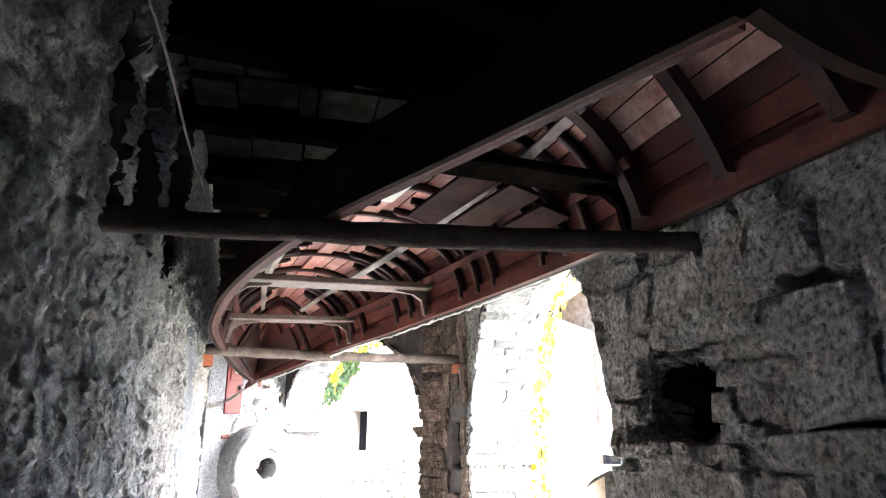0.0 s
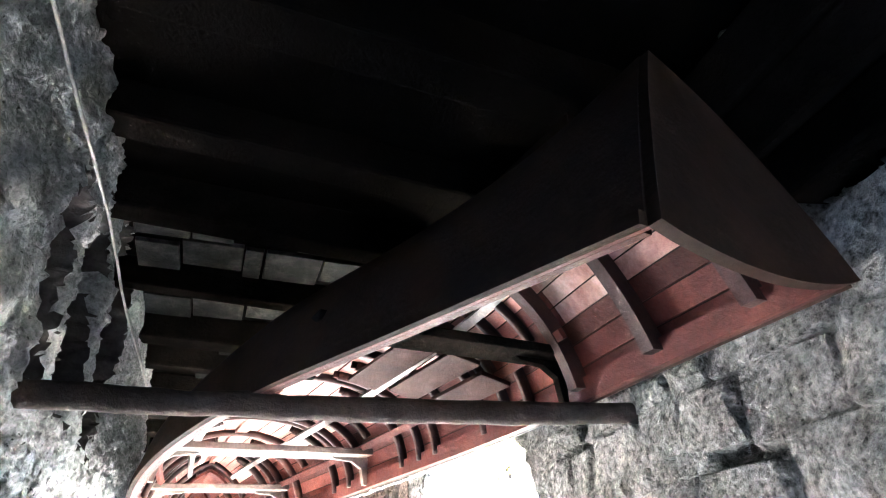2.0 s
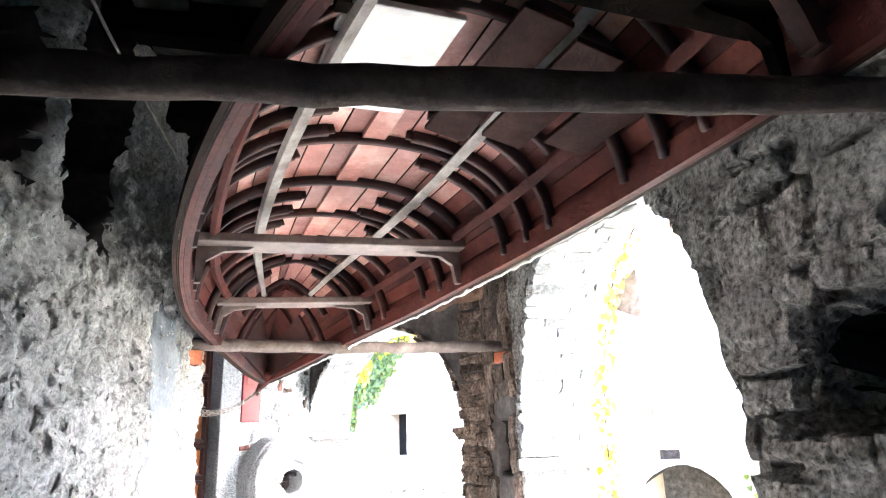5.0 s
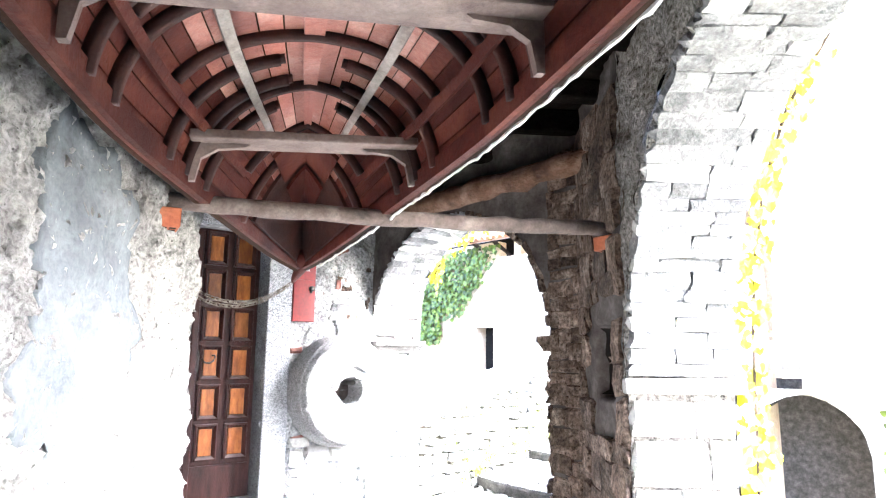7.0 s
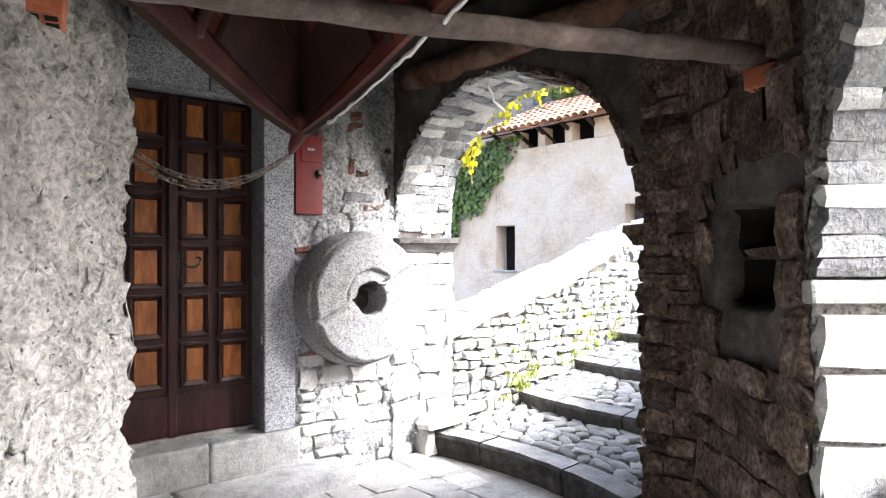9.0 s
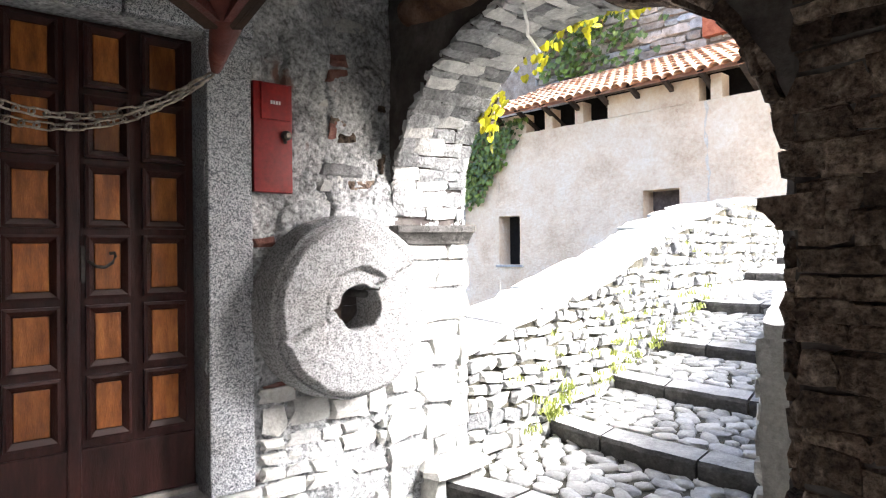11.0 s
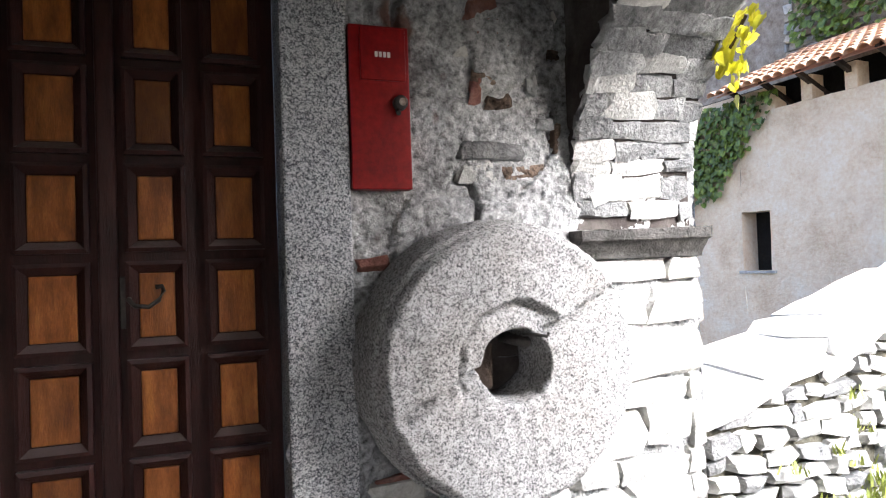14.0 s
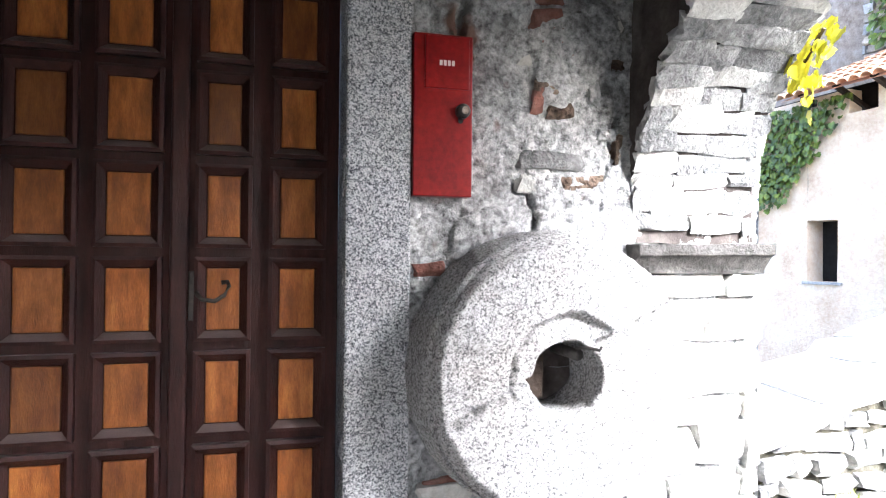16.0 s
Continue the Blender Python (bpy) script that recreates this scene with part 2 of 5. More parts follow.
STUCCO = material("weathered house stucco", [(0.62, 0.47, 0.32), (0.76, 0.61, 0.44), (0.80, 0.69, 0.54)], 1.3, 0.95, 0.7, 16, bumpdist=0.04, spec=0.2)
TILE = material("terracotta roof tile", [(0.56, 0.29, 0.16), (0.70, 0.43, 0.27), (0.78, 0.58, 0.43)], 3, 0.85, 0.4, 40, per_piece=0.25, spec=0.2)
WHITEWASH = material("sunlit whitewashed wall", [(0.60, 0.58, 0.54), (0.70, 0.68, 0.64), (0.76, 0.74, 0.70)], 1.0, 0.95, 0.4, 20)
EARTH = material("stony ground", [(0.12, 0.11, 0.085), (0.20, 0.19, 0.15), (0.28, 0.27, 0.22)], 1.5, 0.95, 0.8, 20, spec=0.1)
# near-black colour that stands in for shade in hollows, loft and window
VOID = material("near-black painted for unlit hollows", [(0.012, 0.011, 0.01), (0.02, 0.018, 0.016)], 3, 0.9, 0.1, 20, spec=0.05)
IVY = material("ivy leaf", [(0.05, 0.078, 0.010), (0.10, 0.145, 0.018), (0.18, 0.22, 0.035)], 9, 0.45, 0.2, 60, per_piece=0.5)
YELLOWLEAF = material("yellow autumn vine leaf", [(0.55, 0.55, 0.03), (0.72, 0.68, 0.03), (0.78, 0.68, 0.05)], 9, 0.5, 0.2, 60, per_piece=0.25)
GRASS = material("weeds", [(0.20, 0.24, 0.04), (0.32, 0.36, 0.07), (0.45, 0.46, 0.14)], 9, 0.6, 0.2, 60, per_piece=0.3)
KERB = material("dark stone and painted kerb shade", [(0.045, 0.042, 0.038), (0.085, 0.08, 0.074), (0.15, 0.142, 0.13)], 9, 0.9, 1.0, 50, per_piece=0.3, bumpdist=0.03, spec=0.2)


# ---- building helpers ----
def thing(name, m=None, **tags):
    ob = new(name)
    if m is not None:
        ob.matrix_world = m
    return tagged(ob, **tags)


def link(name, bm, mat, parent=None, label="", smooth=False):
    me = bpy.data.meshes.new(name)
    bmesh.ops.recalc_face_normals(bm, faces=bm.faces)
    bm.to_mesh(me)
    bm.free()
    for mm in (mat if isinstance(mat, (list, tuple)) else [mat]):
        me.materials.append(mm)
    if smooth:
        for p in me.polygons:
            p.use_smooth = True
    ob = new(name, me)
    if parent is not None:
        ob.parent = parent
    if label:
        ob["label"] = label
    return ob


part = link


def box(bm, lo, hi, m=None, bevel=0.0, wear=0.0):
    """A box between two corners, its edges rounded by bevel and its corners worn."""
    lo, hi = Vector(lo), Vector(hi)
    made = bmesh.ops.create_cube(bm, size=1.0)["verts"]
    for v in made:
        v.co = Vector([lo[k] + (v.co[k] + 0.5) * (hi[k] - lo[k]) for k in range(3)])
        if wear:
            v.co += Vector([random.uniform(-wear, wear) for k in range(3)])
    if bevel:
        edges = list({e for v in made for e in v.link_edges})
        made = list({v for f in bmesh.ops.bevel(bm, geom=edges, offset=bevel, segments=2, affect="EDGES", profile=0.5)["faces"] for v in f.verts} | {v for v in made if v.is_valid})
    if m is not None:
        for v in made:
            v.co = m @ v.co
    return made


def tube(bm, points, radius, sides=8, closed=False):
    """A round bar along the points; radius is a number or one for each point."""
    points = [Vector(p) for p in points]
    rings, n = [], len(points)
    for i, p in enumerate(points):
        a = points[i - 1] if i or closed else p
        b = points[(i + 1) % n] if i < n - 1 or closed else p
        t = (b - a).normalized()
        side = t.cross(Vector((0.03, 0.05, 1)) if abs(t.z) < 0.95 else Vector((1, 0, 0))).normalized()
        up = side.cross(t)
        r = radius[i] if isinstance(radius, (list, tuple)) else radius
        rings.append([bm.verts.new(p + (side * math.cos(k * math.tau / sides) + up * math.sin(k * math.tau / sides)) * r) for k in range(sides)])
    for i in range(n if closed else n - 1):
        a, b = rings[i], rings[(i + 1) % n]
        for k in range(sides):
            bm.faces.new((a[k], a[(k + 1) % sides], b[(k + 1) % sides], b[k]))
    if not closed:
        bm.faces.new(rings[0])
        bm.faces.new(rings[-1])


def patch(bm, f, nu, nv):
    """A grid of quads over f(a, b), a and b from 0 to 1."""
    g = [[bm.verts.new(f(i / nu, j / nv)) for j in range(nv + 1)] for i in range(nu + 1)]
    for i in range(nu):
        for j in range(nv):
            bm.faces.new((g[i][j], g[i + 1][j], g[i + 1][j + 1], g[i][j + 1]))


def rough(p, amount, scale=3.0, fine=0.0):
    """The point p moved by a field of noise, the same for every surface that meets there."""
    p = Vector(p)
    a = noise.noise_vector(p * scale)
    b = noise.noise_vector(p * scale * 3.3 + Vector((7, 3, 1)))
    c = noise.noise_vector(p * scale * 9.0 + Vector((2, 9, 4)))
    if fine:
        c = c * 1.5 + noise.noise_vector(p * scale * 24.0) * (fine / 0.22)
    return p + (a * 0.5 + b * 0.34 + c * 0.22) * amount


def step01(x, a, b):
    x = min(1.0, max(0.0, (x - a) / (b - a)))
    return x * x * (3 - 2 * x)


# ---- the plan: three frames of reference along the walls ----
UX, UY = 0.6298, 0.7768   # along the wall with the door
RX, RY = -0.2055, 0.9787  # along the wall with the open arch
LX, LY = -0.2516, 0.9678  # along the plastered wall


def dw(u, n, z=0.0):
    """Door wall: u metres along it, n metres across; its face is at n = -6.63."""
    return Vector((UX * u + UY * n, UY * u - UX * n, z))


def rw(r, q, z=0.0):
    """Arch wall on the open side: r along it, q off its face into the passage."""
    n = q - 1.362
    return Vector((RX * r - RY * n, RY * r + RX * n, z))


def lw(s, q, z=0.0):
    """Plastered wall: s along it, q off its face into the passage."""
    n = q - 0.487
    return Vector((LX * s + LY * n, LY * s - LX * n, z))


DW = -6.63
CEIL = 3.12

# ---- large structure ----
# plastered wall
NOTCH = [(1.95, 0.10, 2.25, 2.84), (2.36, 0.14, 2.27, 3.0), (2.93, 0.24, 2.28, 3.2)]


def plaster_face(s, z):
    q = 0.0
    for c, w, z0, z1 in NOTCH:
        q -= 0.24 * step01(w - abs(s - c - 0.04 * noise.noise((c, z * 2.5, c))), -0.02, 0.02) * step01(z, z0 - 0.03, z0 + 0.03) * (1 - step01(z, z1 - 0.05, z1 + 0.05))
    return q


bm = bmesh.new()
END = 5.22
for s0, s1, ns in ((0.2, 1.2, 36), (1.2, 3.1, 150), (3.1, END, 150)):
    patch(bm, lambda a, b: rough(lw(s0 + (s1 - s0) * a, plaster_face(s0 + (s1 - s0) * a, 3.3 * b), 3.3 * b), 0.07, 2.2, 0.3), ns, 190)
patch(bm, lambda a, b: rough(lw(END + 0.12 * math.sin(a * math.pi / 2), -0.55 * a ** 1.6, 3.3 * b), 0.07, 2.2), 14, 100)
patch(bm, lambda a, b: rough(lw(END + 0.12 - (END - 0.08) * a, -0.55, 5 * b), 0.07, 2.2), 20, 20)
patch(bm, lambda a, b: rough(lw(0.2, -0.55 * a, 3.3 * b), 0.07, 2.2), 10, 40)
# wall left open below, unseen behind the start, to let daylight in
patch(bm, lambda a, b: rough(lw(-4 + 4.2 * a, 0, 0.85 + 2.45 * b), 0.07, 2.2), 30, 10)
patch(bm, lambda a, b: rough(lw(-4 + 4.2 * a, -0.55 * b, 0.85), 0.07, 2.2), 30, 10)
patch(bm, lambda a, b: rough(lw(-4 + 4.2 * a, -0.55, 0.85 + 4.15 * b), 0.07, 2.2), 30, 10)
wall_left = link("wall_left", bm, [PLASTER, DARKPLASTER], smooth=True)
# recessed faces of the notches painted dark for their shade
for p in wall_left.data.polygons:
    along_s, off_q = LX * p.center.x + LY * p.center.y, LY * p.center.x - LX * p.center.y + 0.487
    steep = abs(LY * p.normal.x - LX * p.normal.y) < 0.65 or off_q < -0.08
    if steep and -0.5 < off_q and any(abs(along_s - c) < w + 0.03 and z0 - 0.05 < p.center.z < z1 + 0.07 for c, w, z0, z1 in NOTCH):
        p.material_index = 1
tagged(wall_left, "rough pitted lime plaster on a stone passage wall", "wall", kind="structure")

# smooth grey repair on the plaster
bm = bmesh.new()
rng = random.Random(3)
cs, cz = 4.17, 1.70
ring = []
for k in range(90):
    a = k * math.tau / 90
    w = 1 + 0.45 * noise.noise((math.cos(a) * 1.6, math.sin(a) * 1.6, 5)) + 0.16 * noise.noise((math.cos(a) * 5, math.sin(a) * 5, 1)) + 0.10 * noise.noise((math.cos(a) * 17, math.sin(a) * 17, 1))
    ring.append((0.37 * w * math.cos(a), 0.53 * w * math.sin(a)))
hub = bm.verts.new(rough(lw(cs, 0, cz), 0.07, 2.2) + lw(0, 0.010) - lw(0, 0))
rings = []
for q in (0.08, 0.16, 0.25, 0.34, 0.43, 0.52, 0.61, 0.70, 0.79, 0.88, 0.985, 1.0):
    rings.append([bm.verts.new(rough(lw(cs + x * q, 0, cz + z * q), 0.07, 2.2) + (lw(0, 0.010 if q < 1 else -0.012) - lw(0, 0))) for x, z in ring])
for k in range(90):
    bm.faces.new((hub, rings[0][k], rings[0][(k + 1) % 90]))
    for r0, r1 in zip(rings, rings[1:]):
        bm.faces.new((r0[k], r1[k], r1[(k + 1) % 90], r0[(k + 1) % 90]))
tagged(link("plaster_patch", bm, REPAIR, smooth=True), "smooth blue-grey plaster repair on the wall", "plaster patch", kind="structure")

# wall with the open side arch
A0, A1, ASPR, ACROWN, RTHICK = 2.69, 5.43, 1.42, 2.85, 0.52


def side_arch(r):
    x = min(1.0, abs(r - (A0 + A1) / 2) / ((A1 - A0) / 2))
    return ASPR + (ACROWN - ASPR) * math.sqrt(max(0.0, 1 - x * x))


HOLES = [(1.95, 2.33, 1.57, 1.86, 0.45), (5.70, 6.05, 1.35, 1.73, 0.46)]


def right_face(r, z):
    q = 0.0
    for r0, r1, z0, z1, d in HOLES:
        q -= d * step01(min(r - r0, r1 - r), -0.02, 0.03) * step01(min(z - z0, z1 - z), -0.02, 0.03)
    return q


REND = 7.0
bm = bmesh.new()
RR = 0.09
patch(bm, lambda a, b: rough(rw(-4 + 4.2 * a, 0, 3.3 * b), RR, 3), 80, 60)
patch(bm, lambda a, b: rough(rw(0.2 + (A0 - 0.2) * a, right_face(0.2 + (A0 - 0.2) * a, 3.3 * b), 3.3 * b), RR, 3, 0.5), 230, 270)
patch(bm, lambda a, b: rough(rw(A0 + (A1 - A0) * (0.5 - 0.5 * math.cos(a * math.pi)), 0, side_arch(A0 + (A1 - A0) * (0.5 - 0.5 * math.cos(a * math.pi))) * (1 - b) + 3.3 * b), RR, 3), 80, 30)
patch(bm, lambda a, b: rough(rw(A1 + (REND - A1) * a, right_face(A1 + (REND - A1) * a, 3.3 * b), 3.3 * b), 0.05, 3), 70, 120)
# reveals and underside of the arch
patch(bm, lambda a, b: rough(rw(A0, -RTHICK * b, ASPR * a), RR, 3), 50, 18)
patch(bm, lambda a, b: rough(rw(A1, -RTHICK * b, ASPR * a), 0.03, 3), 50, 18)
patch(bm, lambda a, b: rough(rw(A0 + (A1 - A0) * (0.5 - 0.5 * math.cos(a * math.pi)), -RTHICK * b, side_arch(A0 + (A1 - A0) * (0.5 - 0.5 * math.cos(a * math.pi)))), 0.05, 3), 80, 18)
# outer face, end
patch(bm, lambda a, b: rough(rw(-4 + (A0 + 4) * a, -RTHICK, -3 + 8.5 * b), 0.05, 3), 30, 40)
patch(bm, lambda a, b: rough(rw(A0 + (A1 - A0) * (0.5 - 0.5 * math.cos(a * math.pi)), -RTHICK, side_arch(A0 + (A1 - A0) * (0.5 - 0.5 * math.cos(a * math.pi))) * (1 - b) + 5.5 * b), 0.05, 3), 60, 20)
patch(bm, lambda a, b: rough(rw(A1 + (REND - A1) * a, -RTHICK, -3 + 8.5 * b), 0.05, 3), 30, 60)
patch(bm, lambda a, b: rough(rw(REND, -RTHICK * b, 3.3 * a), 0.04, 3), 60, 12)
bmesh.ops.remove_doubles(bm, verts=bm.verts, dist=0.002)
wall_right = link("wall_right", bm, [RUBBLE, VOID, DARKPLASTER], smooth=True)
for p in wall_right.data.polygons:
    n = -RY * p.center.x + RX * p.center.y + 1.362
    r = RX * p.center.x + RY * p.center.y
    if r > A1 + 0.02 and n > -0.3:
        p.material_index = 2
    # faces inside the holes painted near-black for their shade
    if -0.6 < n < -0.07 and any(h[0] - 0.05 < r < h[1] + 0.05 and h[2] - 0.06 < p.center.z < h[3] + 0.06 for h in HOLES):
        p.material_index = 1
tagged(wall_right, "rubble stone wall with an open round arch and a hollow", "wall", kind="structure")

# wall with the door: pieces round two openings
DOOR0, DOOR1, SILL, HEAD = 2.896, 4.004, 0.40, 2.63
GATE0, GATE1, GHEAD = 1.35, 2.49, 2.75
bm = bmesh.new()
for u0, u1, z0, z1 in ((0.3, GATE0, 0, 3.3), (GATE0, GATE1, GHEAD, 3.3), (GATE1, DOOR0, 0, 3.3), (DOOR0, DOOR1, HEAD, 3.3), (DOOR0, DOOR1, -0.2, SILL - 0.02)):
    patch(bm, lambda a, b: rough(dw(u0 + (u1 - u0) * a, DW - 0.02, z0 + (z1 - z0) * b), 0.03, 3), max(3, int((u1 - u0) / 0.05)), max(3, int((z1 - z0) / 0.05)))
CRACK = [(4.67, 1.70, 1.91, 0.016), (4.64, 1.90, 1.93, 0.05), (5.02, 2.02, 2.25, 0.012), (4.42, 2.35, 2.7, 0.02)]


def worn_face(u, z):
    q = -0.012 + 0.022 * step01(noise.noise((u * 3.1, z * 2.7, 4)), 0.02, 0.10)
    for c, z0, z1, w in CRACK:
        q -= 0.05 * (1 - step01(abs(u - c - 0.05 * noise.noise((z * 6, c, 1))), w * 0.25, w * 0.6 + 0.008)) * step01(z, z0 - 0.02, z0) * (1 - step01(z, z1, z1 + 0.02))
    return q


patch(bm, lambda a, b: rough(dw(DOOR1 + (5.66 - DOOR1) * a, DW + worn_face(DOOR1 + (5.66 - DOOR1) * a, -0.2 + 3.5 * b), -0.2 + 3.5 * b), 0.03, 3.5, 0.25), 170, 330)
for u in (GATE0, GATE1, DOOR0, DOOR1):
    patch(bm, lambda a, b: dw(u, DW - 0.02 - 0.3 * a, 3.3 * b), 4, 6)
for u0, u1, z in ((GATE0, GATE1, GHEAD), (DOOR0, DOOR1, HEAD), (DOOR0, DOOR1, SILL - 0.02)):
    patch(bm, lambda a, b: dw(u0 + (u1 - u0) * a, DW - 0.02 - 0.3 * b, z), 4, 4)
patch(bm, lambda a, b: dw(5.66, DW - 0.5 * a, 3.3 * b), 4, 10)
tagged(link("wall_door", bm, PATCHY, smooth=True), "grey patched plaster and stone wall round a door", "wall", kind="structure")

# exit arch
F0, F1, ESPR, ECROWN = 5.08, 5.63, 1.72, 2.74


def exit_span(u):
    """The two springings of the exit arch at u, on the door wall and on the arch wall."""
    k = (u - F0) / (F1 - F0)
    return DW, -4.38 * (1 - k) + -4.50 * k


def exit_arch(u, a):
    n0, n1 = exit_span(u)
    u -= 0.15 * a * (u - F0) / (F1 - F0)
    th = math.pi * a
    return dw(u, (n0 + n1) / 2 - (n1 - n0) / 2 * math.cos(th), ESPR + (ECROWN - ESPR) * max(0.0, math.sin(th)) ** 0.9)


bm = bmesh.new()
patch(bm, lambda a, b: rough(exit_arch(F0 + (F1 - F0) * b, a), 0.03, 3), 60, 14)
for u, top in ((F0, 3.4), (F1, 5.0)):
    def face(a, b):
        p = exit_arch(u, a)
        return rough(Vector((p.x, p.y, p.z * (1 - b) + top * b)), 0.03, 3)
    patch(bm, face, 60, 16)
# arch face coloured dark, its shade put into the plaster
tagged(link("wall_exit_arch", bm, DARKPLASTER, smooth=True), "plastered wall over the exit arch, painted dark for shade", "wall", kind="structure")

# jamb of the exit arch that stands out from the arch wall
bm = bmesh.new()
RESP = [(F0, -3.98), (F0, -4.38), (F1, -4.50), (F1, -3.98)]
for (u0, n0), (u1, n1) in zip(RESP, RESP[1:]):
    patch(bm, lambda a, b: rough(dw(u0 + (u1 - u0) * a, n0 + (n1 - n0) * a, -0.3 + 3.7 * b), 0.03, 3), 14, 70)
# jamb coloured dark for its backlit shade
respond = tagged(link("exit_jamb", bm, DARKPLASTER, smooth=True), "stone jamb of the exit arch, painted dark for shade", "jamb", kind="structure")

# walls that close the passage
bm = bmesh.new()
patch(bm, lambda a, b: rough(Vector((-0.9 + 4 * a, -3.6, 3.3 * b)), 0.05), 20, 20)
tagged(link("wall_back", bm, RUBBLE), "plain wall closing the passage", "wall", kind="structure")
bm = bmesh.new()
pa, pb = lw(END + 0.1, -0.5), dw(0.65, DW)
patch(bm, lambda a, b: rough(Vector((pa.x + (pb.x - pa.x) * a, pa.y + (pb.y - pa.y) * a, 3.3 * b)), 0.05), 20, 20)
tagged(link("wall_recess", bm, PLASTER), "plastered wall at the side of the gate", "wall", kind="structure")

# ceiling boards, floor
bm = bmesh.new()
for h in (0.12, 0.2):
    patch(bm, lambda a, b: (lw(-4 + 9.1 * a, -0.45).lerp(rw(-4 + 9.1 * a, -0.45), b)) + Vector((0, 0, CEIL + h)), 12, 8)
    patch(bm, lambda a, b: (lw(5.1, -0.45).lerp(dw(-0.5, -7.4), a)).lerp(rw(5.1, -0.45).lerp(dw(5.55, -4.0), a), b) + Vector((0, 0, CEIL + h)), 8, 8)
    patch(bm, lambda a, b: dw(-0.5 + 6.05 * a, -7.4 + 3.4 * b * (0.4 + 0.6 * a), CEIL + h + 0.01), 8, 8)
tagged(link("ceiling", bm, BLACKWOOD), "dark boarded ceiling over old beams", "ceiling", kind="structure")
bm = bmesh.new()
patch(bm, lambda a, b: rough(Vector((-6 + 7.6 * a, -4 + 13 * b, -0.01)), 0.02), 90, 120)
tagged(link("floor", bm, PALE), "worn stone paving of the passage", "floor", kind="structure")
bm = bmesh.new()
patch(bm, lambda a, b: Vector((-400 + 800 * a, -400 + 800 * b, -3.0)), 20, 20)
tagged(link("ground", bm, EARTH), "stony ground below the bridge", "ground", kind="structure")


# ---- the boat, laid keel up on two poles ----
STERN, BOW = Vector((0.757, 1.012, 0)), Vector((-1.71, 5.91, 0))
BLEN = (BOW - STERN).length
BDIR = (BOW - STERN).normalized()
BSIDE = Vector((BDIR.y, -BDIR.x, 0))


def curve(x, knots):
    """Smooth values between knots (x, value)."""
    for (x0, y0), (x1, y1) in zip(knots, knots[1:]):
        if x <= x1:
            break
    i = knots.index((x0, y0))
    def slope(k):
        a, b = knots[max(0, k - 1)], knots[min(len(knots) - 1, k + 1)]
        return (b[1] - a[1]) / (b[0] - a[0])
    h = x1 - x0
    t = min(1.0, max(0.0, (x - x0) / h))
    return (2 * t**3 - 3 * t * t + 1) * y0 + (t**3 - 2 * t * t + t) * h * slope(i) + (3 * t * t - 2 * t**3) * y1 + (t**3 - t * t) * h * slope(i + 1)


HALF = [(0, 0.315), (0.6, 0.43), (1.3, 0.57), (2.3, 0.64), (3.3, 0.60), (3.9, 0.50), (4.6, 0.33), (5.1, 0.17), (5.48, 0.012)]
GUN = [(0, 2.235), (1.3, 2.245), (2.6, 2.26), (3.6, 2.24), (4.5, 2.19), (5.48, 2.08)]
KEEL = [(0, 2.94), (0.25, 2.91), (0.6, 2.85), (1.3, 2.76), (2.6, 2.73), (3.8, 2.72), (4.6, 2.67), (5.1, 2.55), (5.35, 2.38), (5.48, 2.16)]
MID = [(0, 0), (1.3, -0.07), (2.6, -0.075), (3.8, -0.06), (5.48, 0)]
FULL = [(0, 0.15), (0.8, 0.55), (1.5, 0.9), (3.6, 0.9), (4.6, 0.45), (5.48, 0.1)]


def hull(s, k, off=0.0):
    """A point of the hull: s metres from the stern, k from -1 (one gunwale) over 0 (keel) to 1; off is metres inwards."""
    s0 = s
    s = s + 0.15 * (1 - abs(k)) * max(0.0, 1 - s / 1.3)
    b, zg, zk, c, fl = (curve(s, t) for t in (HALF, GUN, KEEL, MID, FULL))
    if s0 < 1.3:
        b, zg = curve(s0, HALF), curve(s0, GUN)
    b, zk = max(0.004, b - off), zk - off
    a = abs(k) * math.pi / 2
    w = b * ((1 - fl) * (abs(k) ** 1.15) + fl * math.sin(a) ** 0.85)
    z = (zk - zg) * ((1 - fl) * max(0.0, 1 - abs(k)) ** 0.95 + fl * max(0.0, math.cos(a)) ** 0.8)
    w = math.copysign(w, k) if k else 0.0
    return STERN + BDIR * s + BSIDE * (c + w) + Vector((0, 0, zg + z + 0.055 * (c + w)))


def boat_strip(bm, s0, s1, k0, k1, o0, o1, ns, nk):
    """A solid strip of the hull between two stations, two heights and two depths."""
    f = lambda i, j, o: bm.verts.new(hull(s0 + (s1 - s0) * i / ns, k0 + (k1 - k0) * j / nk, o))
    g = [[[f(i, j, o) for o in (o0, o1)] for j in range(nk + 1)] for i in range(ns + 1)]
    for i in range(ns):
        for j in range(nk):
            for o in (0, 1):
                bm.faces.new((g[i][j][o], g[i + 1][j][o], g[i + 1][j + 1][o], g[i][j + 1][o]))
    for i in range(ns):
        for j in (0, nk):
            bm.faces.new((g[i][j][0], g[i + 1][j][0], g[i + 1][j][1], g[i][j][1]))
    for j in range(nk):
        for i in (0, ns):
            bm.faces.new((g[i][j][0], g[i][j + 1][0], g[i][j + 1][1], g[i][j][1]))


